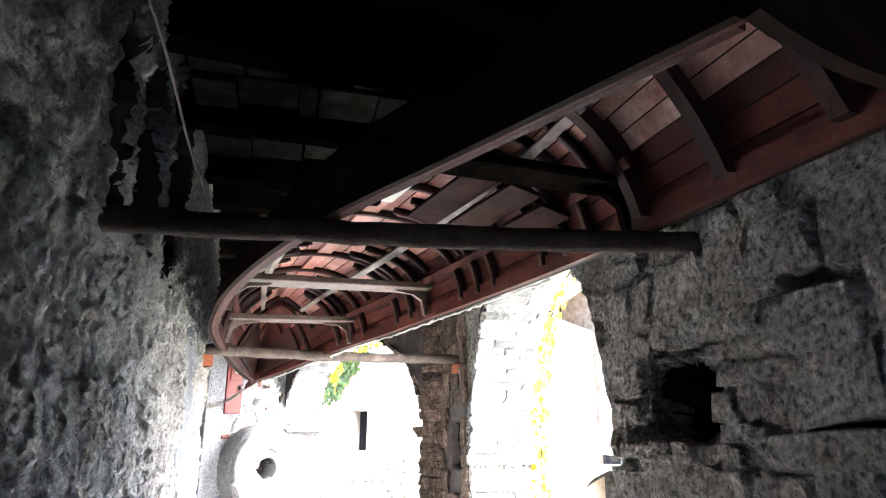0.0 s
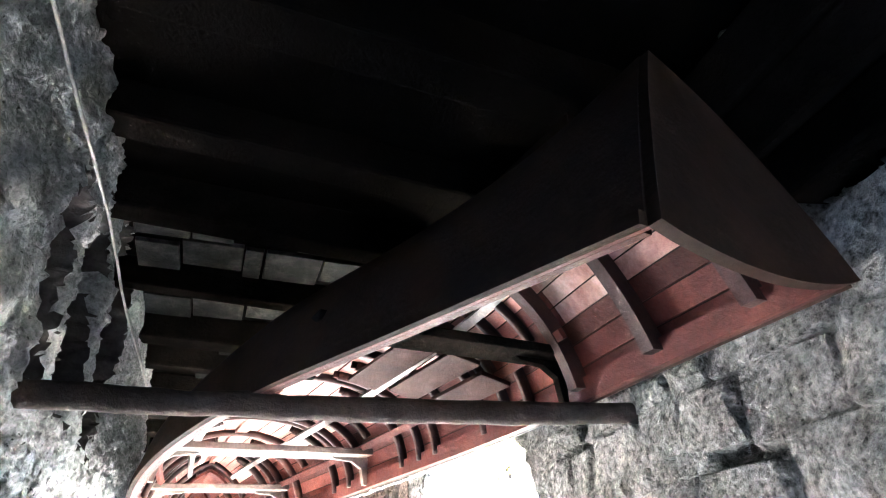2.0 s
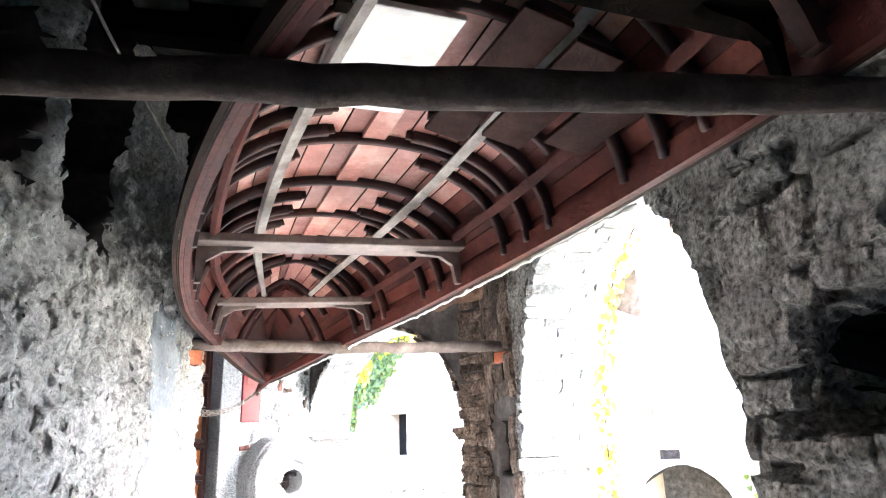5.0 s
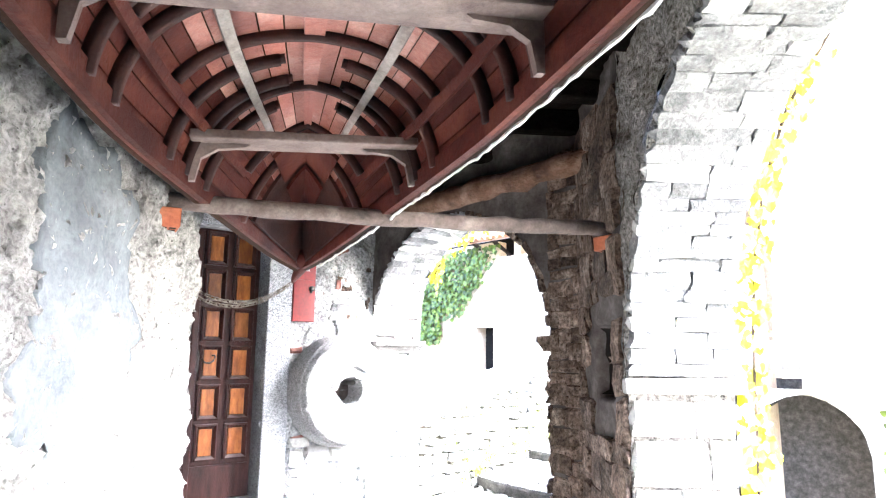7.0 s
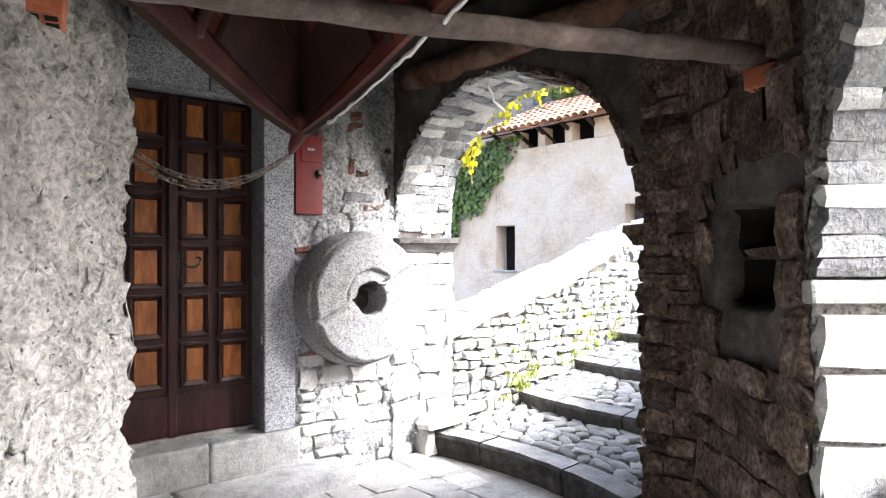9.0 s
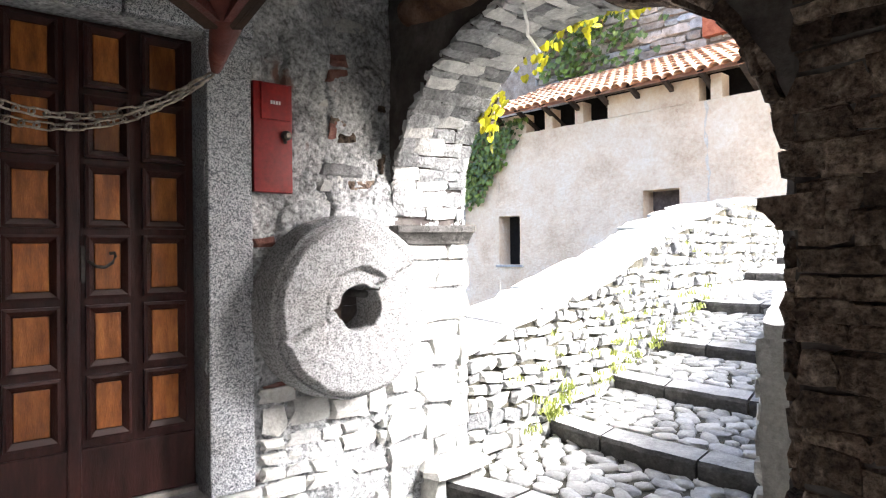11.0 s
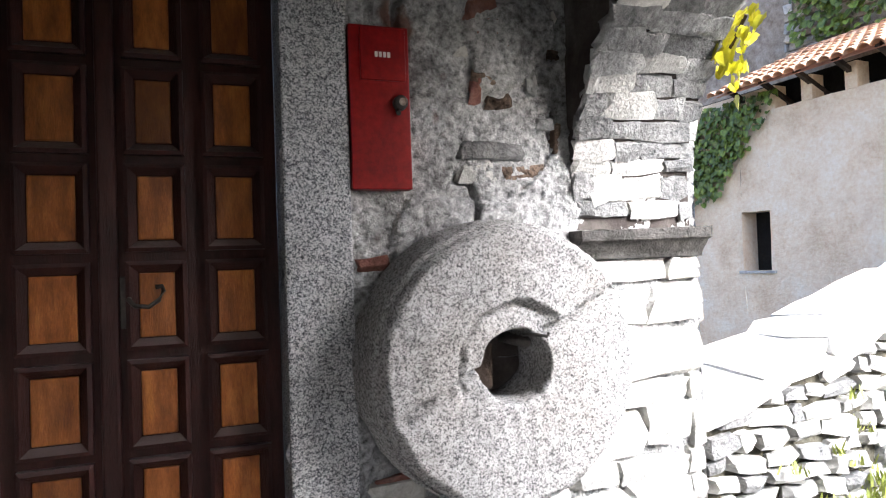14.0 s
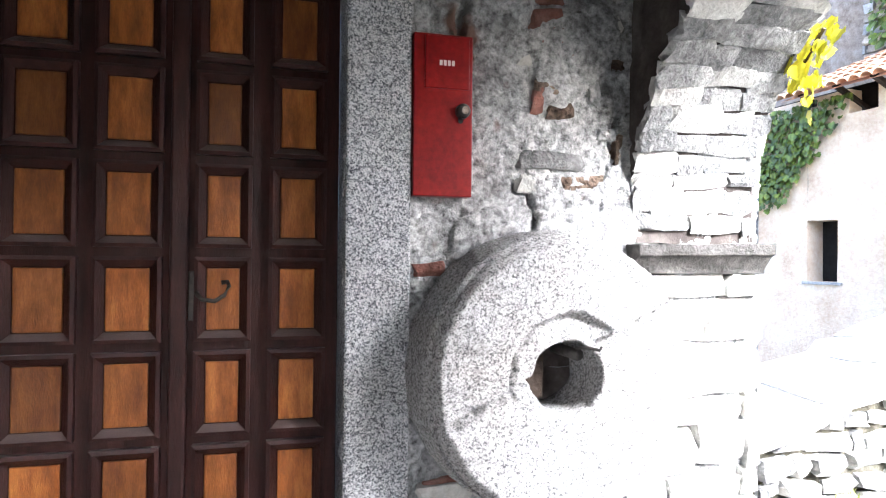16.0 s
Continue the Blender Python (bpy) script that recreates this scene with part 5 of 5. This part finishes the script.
while u < 13.5:
    w = rng.uniform(0.2, 0.55)
    n, z = along(PAR, u + w / 2)
    m = on_par(PAR, 1)(u + w / 2, z)
    z0, z1 = along(PAR, u)[1], along(PAR, u + w)[1]
    ob = new("cap_slab", stone_mesh(PALE if rng.random() < 0.6 else STONE, "rubble", rng.randrange(9)))
    ob.parent = left_par
    ob.matrix_basis = m @ pose(0, -0.22, 0.0, 0, -math.degrees(math.atan2(z1 - z0, w))) @ Matrix.Diagonal((w * 1.18, 0.56, rng.uniform(0.08, 0.12), 1))
    u += w

# deck under the steps and the bank round the bridge
bm = bmesh.new()
patch(bm, lambda a, b: rough(dw(5.0 + 2.0 * a, -7.1 + 2.6 * b, -0.06), 0.01), 4, 4)
tagged(link("pavement", bm, MORTAR), "paving under the exit arch", "pavement", kind="structure")

# paving of the passage
floor = bpy.data.objects["floor"]
rng = random.Random(50)
for i in range(13):
    for j in range(9):
        u, n = 2.4 + 0.25 * i + rng.uniform(-0.02, 0.02), -6.5 + 0.30 * j + rng.uniform(-0.03, 0.03)
        if u > 5.25 or (n < -6.25 and u < 4.6):
            continue
        ob = new("flagstone", stone_mesh(PALE if rng.random() < 0.7 else STONE, "block", rng.randrange(9)))
        ob.parent = floor
        ob.matrix_basis = Matrix.Translation(dw(u, n, -0.008)) @ Matrix.Rotation(math.atan2(UY, UX) + rng.uniform(-0.1, 0.1), 4, "Z") @ Matrix.Diagonal((0.25, 0.29, 0.05, 1))

# ---- house beyond the bridge ----
FX, FY = 0.826, -0.562


def fw(f, d, z):
    """House front: f along it, d out of it towards the bridge."""
    return Vector((FX * f - 0.562 * (d - 14.118), FY * f - 0.826 * (d - 14.118), z))


def fwm(f, d, z):
    return axes(fw(f, d, z), Vector((-FX, -FY, 0)), Vector((-0.562, -0.826, 0)), Z3)


house = thing("house", label="old stucco house with a low terracotta tile roof", category="house")
WIN = [(-12.74, -12.14, 1.29, 2.36), (-9.22, -8.52, 1.62, 2.66)]
bm = bmesh.new()
fs = sorted({-19, -6.4, *[w[0] for w in WIN], *[w[1] for w in WIN]})
for f0, f1 in zip(fs, fs[1:]):
    hole = [w for w in WIN if w[0] == f0]
    for z0, z1 in ([(-3, hole[0][2]), (hole[0][3], 4.12)] if hole else [(-3, 4.12)]):
        patch(bm, lambda a, b: rough(fw(f0 + (f1 - f0) * a, 0, z0 + (z1 - z0) * b), 0.05, 1.2), max(3, int((f1 - f0) * 6)), 16)
part("wall", bm, STUCCO, house)
for k, (f0, f1, z0, z1) in enumerate(WIN):
    win = bmesh.new()
    for a, b in (((f0, z0), (f0, z1)), ((f1, z0), (f1, z1)), ((f0, z1), (f1, z1)), ((f0, z0), (f1, z0))):
        patch(win, lambda s, t: fw(a[0] + (b[0] - a[0]) * s, 0.02 - 0.42 * t, a[1] + (b[1] - a[1]) * s), 3, 3)
    win = part("window", win, STUCCO, house, "small deep-set window with pale reveals")
    bm = bmesh.new()
    patch(bm, lambda s, t: fw(f0 + (f1 - f0) * s, -0.36, z0 + (z1 - z0) * t), 2, 2)
    part("pane", bm, VOID if k == 0 else POLEWOOD, win, "dark pane" if k == 0 else "brown closed shutter")
    bm = bmesh.new()
    box(bm, (-(f1 - f0) / 2 - 0.08, 0.0, -0.05), ((f1 - f0) / 2 + 0.08, 0.06, 0.0), fwm((f0 + f1) / 2, 0, z0), 0.01)
    part("sill", bm, STONE, win)
bm = bmesh.new()
patch(bm, lambda a, b: rough(fw(-8.02 + (0.02 + 0.05 * noise.noise((b * 9, 3, 1))) * (2 * a - 1) + 0.03 * noise.noise((b * 5, 1, 2)), 0.0, 2.4 + 1.7 * b), 0.05, 1.2) + (fw(0, 0.006, 0) - fw(0, 0, 0)), 4, 40)
part("lime_streak", bm, material("pale lime run", [(0.60, 0.52, 0.42), (0.68, 0.61, 0.52)], 5, 0.95, 0.6, 30), house, "pale lime run down the stucco")
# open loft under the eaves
# near-black sheet stands in for the shade inside the loft
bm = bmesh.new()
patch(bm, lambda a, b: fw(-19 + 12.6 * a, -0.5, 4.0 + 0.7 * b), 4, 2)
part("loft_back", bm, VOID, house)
bm = bmesh.new()
patch(bm, lambda a, b: fw(-6.4, -3 * a, -3 + 7.4 * b), 4, 2)
part("side_wall", bm, STUCCO, house)
for f0, f1 in ((-19, -11.95), (-11.45, -11.25), (-10.7, -10.5), (-9.95, -8.15), (-7.95, -7.75), (-6.6, -6.4)):
    bm = bmesh.new()
    m = fwm((f0 + f1) / 2, 0, 4.12)
    box(bm, (-(f1 - f0) / 2, -0.3, 0), ((f1 - f0) / 2, 0.0, 0.42), m, 0.01)
    part("eave_pier", bm, STUCCO, house)
for k in range(10):
    bm = bmesh.new()
    m = fwm(-12.6 + 0.66 * k, 0, 4.43) @ pose(0, 0, 0, 24, 0, 0)
    box(bm, (-0.04, -1.0, -0.05), (0.04, 0.38, 0.03), m, 0.006)
    part("rafter", bm, DARKWOOD, house)
roof = bmesh.new()
E0, Z0, RUN, RISE = 0.48, 4.48, 2.9, 1.25
patch(roof, lambda a, b: fw(-12.9 + 6.7 * a, E0 - RUN * b, Z0 + RISE * b - 0.01), 10, 4)
roof = part("roof", roof, TILE, house, "weathered orange terracotta tiles")
tl = math.hypot(RUN, RISE) / 8
bm = bmesh.new()
for i in range(7):
    a = math.pi * i / 6
    for k, (y, r, dz) in enumerate(((0.0, 0.094, 0.03), (tl * 1.15, 0.072, 0.0))):
        bm.verts.new((math.cos(a) * r, -y, math.sin(a) * r * 0.85 + dz))
bm.verts.ensure_lookup_table()
for i in range(6):
    bm.faces.new((bm.verts[2 * i], bm.verts[2 * i + 1], bm.verts[2 * i + 3], bm.verts[2 * i + 2]))
tile_mesh = bpy.data.meshes.new("tile")
extr = bmesh.ops.extrude_face_region(bm, geom=bm.faces[:])["geom"]
for v in extr:
    if isinstance(v, bmesh.types.BMVert):
        v.co.z -= 0.016
bm.to_mesh(tile_mesh)
bm.free()
tile_mesh.materials.append(TILE)
slope = math.degrees(math.atan2(RISE, RUN))
rng = random.Random(60)
far_tiles = bmesh.new()
tiles = 0
for col in range(34):
    for row in range(8):
        b = row / 8
        m = fwm(-12.85 + 0.2 * col, E0 + 0.05 - RUN * b, Z0 + RISE * b + 0.01) @ pose(0, 0, rng.uniform(-0.006, 0.006), -slope, 0, rng.uniform(-2.5, 2.5))
        if tiles < 250:
            ob = new("tile", tile_mesh)
            ob.parent = roof
            ob.matrix_basis = m
            tiles += 1
        else:
            first = len(far_tiles.verts)
            far_tiles.from_mesh(tile_mesh)
            far_tiles.verts.ensure_lookup_table()
            for v in far_tiles.verts[first:]:
                v.co = m @ v.co
ob = tagged(part("tiles", far_tiles, TILE, roof), kind="stuff")

# wall that rises behind the roof
bm = bmesh.new()
patch(bm, lambda a, b: rough(fw(-24 + 17.7 * a, -2.42, 2 + 8 * b), 0.12, 1.3), 90, 50)
EARTHSTONE = material("brown field stone", [(0.26, 0.21, 0.16), (0.42, 0.355, 0.285), (0.56, 0.50, 0.42)], 6, 0.92, 0.9, 45, per_piece=0.3, bumpdist=0.02, spec=0.15)
terrace = tagged(link("terrace_wall", bm, EARTHSTONE, smooth=True), "rough brown stone wall rising behind the roof", "wall", kind="structure")
lay(terrace, lambda f, z: fwm(f, -2.40, z), -13.5, -6.4, 5.6, 8.0, (0.16, 0.3), (0.25, 0.7), 0.14, [EARTHSTONE, STONE, EARTHSTONE], "rubble", None, 0.02, 61, limit=220)
bm = bmesh.new()
box(bm, (-0.3, -0.05, 0), (0.3, 0.2, 0.75), fwm(-8.75, -2.4, 5.95), 0.02)
tagged(link("chimney_stub", bm, BRICK), "small orange brick block on the terrace wall", "brick block")


# ---- ivy, vines, weeds ----
def leaf(bm, p, out, size, rng, points=5, lobes=0.35):
    """One leaf: a lobed blade folded along its rib, hanging with its face outwards."""
    n = (out + Vector((rng.uniform(-0.6, 0.6), rng.uniform(-0.6, 0.6), rng.uniform(-0.1, 0.7)))).normalized()
    down = (Vector((rng.uniform(-0.5, 0.5), rng.uniform(-0.5, 0.5), -1)))
    x = n.cross(down).normalized()
    y = x.cross(n).normalized()
    stem = bm.verts.new(p)
    tip = bm.verts.new(p + y * size * -1.0 if y.z > 0 else p + y * size)
    dirn = (tip.co - p)
    l, r = [], []
    for k, (t, w) in enumerate(((0.02, 0.34), (0.30, 0.62 - lobes * 0.2), (0.45, 0.38), (0.62, 0.42))):
        for side, seq in ((-1, l), (1, r)):
            seq.append(bm.verts.new(p + dirn * (t - 0.08 * (k == 0)) + x * side * size * w + n * size * 0.10 * rng.uniform(0.5, 1.2)))
    bm.faces.new((stem, *l, tip))
    bm.faces.new((stem, *r, tip))


rng = random.Random(70)
bm = bmesh.new()
for i in range(4400):
    z = rng.uniform(2.0, 4.45)
    edge = -12.05 - (4.25 - z) * 0.80 + rng.uniform(-0.25, 0.18)
    f = rng.uniform(-16.5, edge)
    if z < 2.75 + rng.uniform(-0.2, 0.3) and f > -14.0:
        continue
    leaf(bm, fw(f, rng.uniform(0.03, 0.18), z), Vector((-0.562, -0.826, 0)), rng.uniform(0.07, 0.13), rng)
for i in range(900):
    f = rng.uniform(-13.2, -9.4)
    z = rng.uniform(5.7, 7.6) - 0.1 * (f + 11)
    if rng.random() < step01(f, -12.2, -9.6):
        continue
    leaf(bm, fw(f, -2.25 + rng.uniform(0, 0.15), z), Vector((-0.562, -0.826, 0.2)), rng.uniform(0.10, 0.19), rng)
tagged(link("ivy", bm, IVY), "dense dark green ivy on the house wall", "ivy", kind="stuff")


def vine(name, points, spread, count, size, label, seed, out):
    """A climbing vine: thin stems with many hanging leaves."""
    rng = random.Random(seed)
    ob = thing(name, label=label, category="vine")
    bm = bmesh.new()
    tube(bm, points, 0.008, 5)
    part("stem", bm, DARKWOOD, ob)
    bm = bmesh.new()
    for i in range(count):
        t = rng.random() * (len(points) - 1)
        k = int(t)
        p = Vector(points[k]).lerp(Vector(points[k + 1]), t - k)
        p += Vector((rng.gauss(0, spread), rng.gauss(0, spread), rng.gauss(0, spread)))
        leaf(bm, p, Vector(out), size * rng.uniform(0.6, 1.25), rng)
    tagged(part("leaves", bm, YELLOWLEAF, ob, "yellow-green leaves"), kind="stuff")


vine("yellow_vine", [rw(A1 - 0.02 + dr, -RTHICK - 0.10, z) for dr, z in ((0.02, 0.55), (0.03, 0.9), (0.0, 1.3), (-0.03, 1.7), (-0.10, 2.05), (-0.25, 2.4), (-0.5, 2.68), (-0.85, 2.86))], 0.036, 300, 0.056, "yellow autumn vine hanging on the arch edge", 71, (-0.3, -0.9, 0))
vine("yellow_vine", [exit_arch(F1 + 0.08, a) + Vector((0, 0, 0.05)) for a in (0.62, 0.56, 0.50, 0.44, 0.38, 0.33)], 0.045, 130, 0.05, "yellow autumn vine over the exit arch", 72, (-0.6, -0.7, 0))
vine("yellow_vine", [exit_arch(F1 + 0.08, a) + Vector((0, 0, 0.02)) for a in (0.25, 0.215, 0.19)], 0.045, 75, 0.052, "clump of yellow vine leaves at the exit arch", 73, (-0.6, -0.7, 0))

rng = random.Random(80)
bm = bmesh.new()
spots = []
for i in range(80):
    u = rng.choice((6.3, 6.55, 7.3, 7.5, 8.1, 8.9, 9.4)) + rng.gauss(0, 0.16)
    n, top = along(PAR, u)
    low = 0.15 + 0.215 * (u - 5.6)
    z = low + abs(rng.gauss(0, 0.10)) if rng.random() < 0.65 else rng.uniform(low, top - 0.2)
    spots.append(dw(u, n + rng.uniform(0.03, 0.10), z))
for p in spots:
    for k in range(rng.randrange(8, 20)):
        a = rng.random() * math.tau
        b = p + Vector((rng.gauss(0, 0.03), rng.gauss(0, 0.03), 0))
        h = rng.uniform(0.02, 0.07)
        d = Vector((math.cos(a) * 0.5, math.sin(a) * 0.5, 1)) * h
        s = Vector((-math.sin(a), math.cos(a), 0)) * 0.006
        v = [bm.verts.new(q) for q in (b - s, b + s, b + d * 0.6 + s * 0.9, b + d, b + d * 0.6 - s * 0.9)]
        bm.faces.new(v)
tagged(link("weeds", bm, GRASS), "yellow-green weeds along the parapet and steps", "weeds", kind="stuff")

# ---- across the gorge ----
HX, HY = 0.907, -0.42


def hw(h, d, z):
    """House across the gorge: h along its front, d out of it."""
    return Vector((HX * h - 0.42 * (d + 16.5785 * -1), HY * h - 0.907 * (d - 16.5785) + 0.0, z))


def hwm(h, d, z):
    return axes(hw(h, d, z), Vector((-HX, -HY, 0)), Vector((-0.42, -0.907, 0)), Z3)


far_house = thing("village_house", label="tall pale village house across the gorge", category="house")
HWIN = [(-2.24, -2.06, 3.45, 4.22, "window", "red"), (-2.32, -1.98, 0.97, 1.80, "door", "red"), (-0.83, -0.67, 4.46, 4.77, "window", "dark"), (0.17, 0.40, 2.91, 3.77, "window", "green"), (0.25, 1.1, -0.2, 1.6, "door", "orange")]
bm = bmesh.new()
patch(bm, lambda a, b: rough(hw(-2.95 + 1.5 * a, 0, 0.9 + 5.5 * b), 0.04, 1), 8, 24)
patch(bm, lambda a, b: rough(hw(-1.45 + 8.5 * a, 0, 0.9 + 4.35 * b), 0.04, 1), 34, 20)
patch(bm, lambda a, b: hw(-1.45, -3 * a, 5.0 + 1.4 * b), 4, 4)
part("wall", bm, WHITEWASH, far_house)
bm = bmesh.new()
patch(bm, lambda a, b: hw(-2.95, -5 * a, 1.0 + 5.4 * b), 4, 4)
part("side_wall", bm, WHITEWASH, far_house)
bm = bmesh.new()
box(bm, (-7.05, -5.5, 0), (1.5, 0.4, 0.12), hwm(0, 0, 5.28) @ pose(0, 0, 0, -14), 0.02)
part("roof", bm, STONE, far_house, "grey stone slab roof")
bm = bmesh.new()
box(bm, (1.35, -5.5, 0), (3.25, 0.45, 0.14), hwm(0, 0, 6.44) @ pose(0, 0, 0, -14), 0.02)
part("roof", bm, TILE, far_house)
SHUTGREEN = material("green painted shutter", [(0.03, 0.20, 0.13), (0.05, 0.27, 0.18)], 6, 0.6, 0.3, 60)
SHUTRED = material("red painted shutter", [(0.50, 0.17, 0.18), (0.60, 0.24, 0.24)], 6, 0.6, 0.3, 60)
for h0, h1, z0, z1, kind, tone in HWIN:
    mat = {"red": SHUTRED, "green": SHUTGREEN, "dark": VOID, "orange": DOORPANEL}[tone]
    bm = bmesh.new()
    box(bm, (-(h1 - h0) / 2 - 0.06, -0.02, z0 - 0.05), ((h1 - h0) / 2 + 0.06, 0.05, z1 + 0.06), hwm((h0 + h1) / 2, 0, 0), 0.01)
    frame_ob = part(kind, bm, WHITEWASH, far_house, "pale framed " + kind)
    bm = bmesh.new()
    box(bm, (-(h1 - h0) / 2, 0.045, z0), ((h1 - h0) / 2, 0.08, z1), hwm((h0 + h1) / 2, 0, 0), 0.006)
    part("leaf", bm, mat, frame_ob, tone + " leaf")
    if kind != "vent":
        for k in range(1, 7):
            bm = bmesh.new()
            zz = z0 + (z1 - z0) * k / 7
            box(bm, (-(h1 - h0) / 2 + 0.03, 0.078, zz - 0.012), ((h1 - h0) / 2 - 0.03, 0.092, zz + 0.012), hwm((h0 + h1) / 2, 0, 0))
            part("slat", bm, mat, frame_ob)
bm = bmesh.new()
tube(bm, [hw(-1.40, 0.09, 1.0), hw(-1.40, 0.09, 6.4)], 0.03, 8)
part("downpipe", bm, WHITEWASH, far_house)

# rubble wall with a dark vault below the house
bm = bmesh.new()
VC, VW, VZ = -2.95, 1.05, -0.2


def vault(h):
    x = min(1, abs(h - VC) / VW)
    return VZ + 1.1 * math.sqrt(max(0, 1 - x * x))


for h0, h1 in ((-9, VC - VW), (VC + VW, 8)):
    patch(bm, lambda a, b: rough(hw(h0 + (h1 - h0) * a, 0.25, -3 + 4.0 * b), 0.10, 1.5), 30, 30)
patch(bm, lambda a, b: (lambda h: rough(hw(h, 0.25, vault(h) * (1 - b) + 1.0 * b), 0.05, 1.5))(VC - VW + 2 * VW * a), 30, 6)
patch(bm, lambda a, b: rough(hw(-9 + 17 * a, 0.25 - 0.3 * b, 1.0), 0.05, 1.5), 30, 3)
bank = tagged(link("embankment", bm, PALE, smooth=True), "mossy rubble wall with a dark vault below the houses", "wall", kind="structure")
bm = bmesh.new()
patch(bm, lambda a, b: (lambda h: hw(h, 0.25 - 1.5 * b, vault(h)))(VC - VW * math.cos(a * math.pi)), 24, 6)
patch(bm, lambda a, b: hw(VC - VW + 2 * VW * a, -1.0, -3 + 4.2 * b), 8, 8)
for h in (VC - VW, VC + VW):
    patch(bm, lambda a, b: hw(h, 0.25 - 1.5 * a, -3 + 2.8 * b), 6, 8)
tagged(link("vault_lining", bm, KERB), "dark-coloured inside of a low stone vault", "vault", kind="structure")
bm = bmesh.new()
rng = random.Random(91)
for i in range(500):
    h = rng.uniform(-1.7, 2.0)
    z = rng.uniform(-2.2, 0.6) - 0.2 * (h + 1)
    leaf(bm, hw(h, 0.36, z), Vector((-0.4, -0.9, 0.2)), rng.uniform(0.05, 0.13), rng)
tagged(link("bank_plants", bm, IVY), "green plants on the embankment", "plants", kind="stuff")
wheelie = thing("waste_bin", hwm(-1.0, 0.75, 0.995), label="dark blue plastic waste bin with a lid", category="bin")
BINBLUE = material("dark blue plastic", [(0.02, 0.028, 0.045), (0.03, 0.042, 0.065)], 6, 0.5, 0.1, 60)
bm = bmesh.new()
box(bm, (-0.16, -0.16, 0.0), (0.16, 0.16, 0.38), None, 0.02)
part("body", bm, BINBLUE, wheelie)
bm = bmesh.new()
box(bm, (-0.19, -0.19, 0.38), (0.19, 0.20, 0.43), None, 0.015)
part("lid", bm, BINBLUE, wheelie)
bm = bmesh.new()
patch(bm, lambda a, b: hw(-9 + 17 * a, 0.28 - 0.35 * b + 0.0, 0.995), 4, 2)
patch(bm, lambda a, b: hw(-3 + 11 * a, 1.2 - 1.2 * b, 0.99), 4, 2)
tagged(link("terrace", bm, MORTAR), "narrow paved terrace before the house", "pavement", kind="structure")
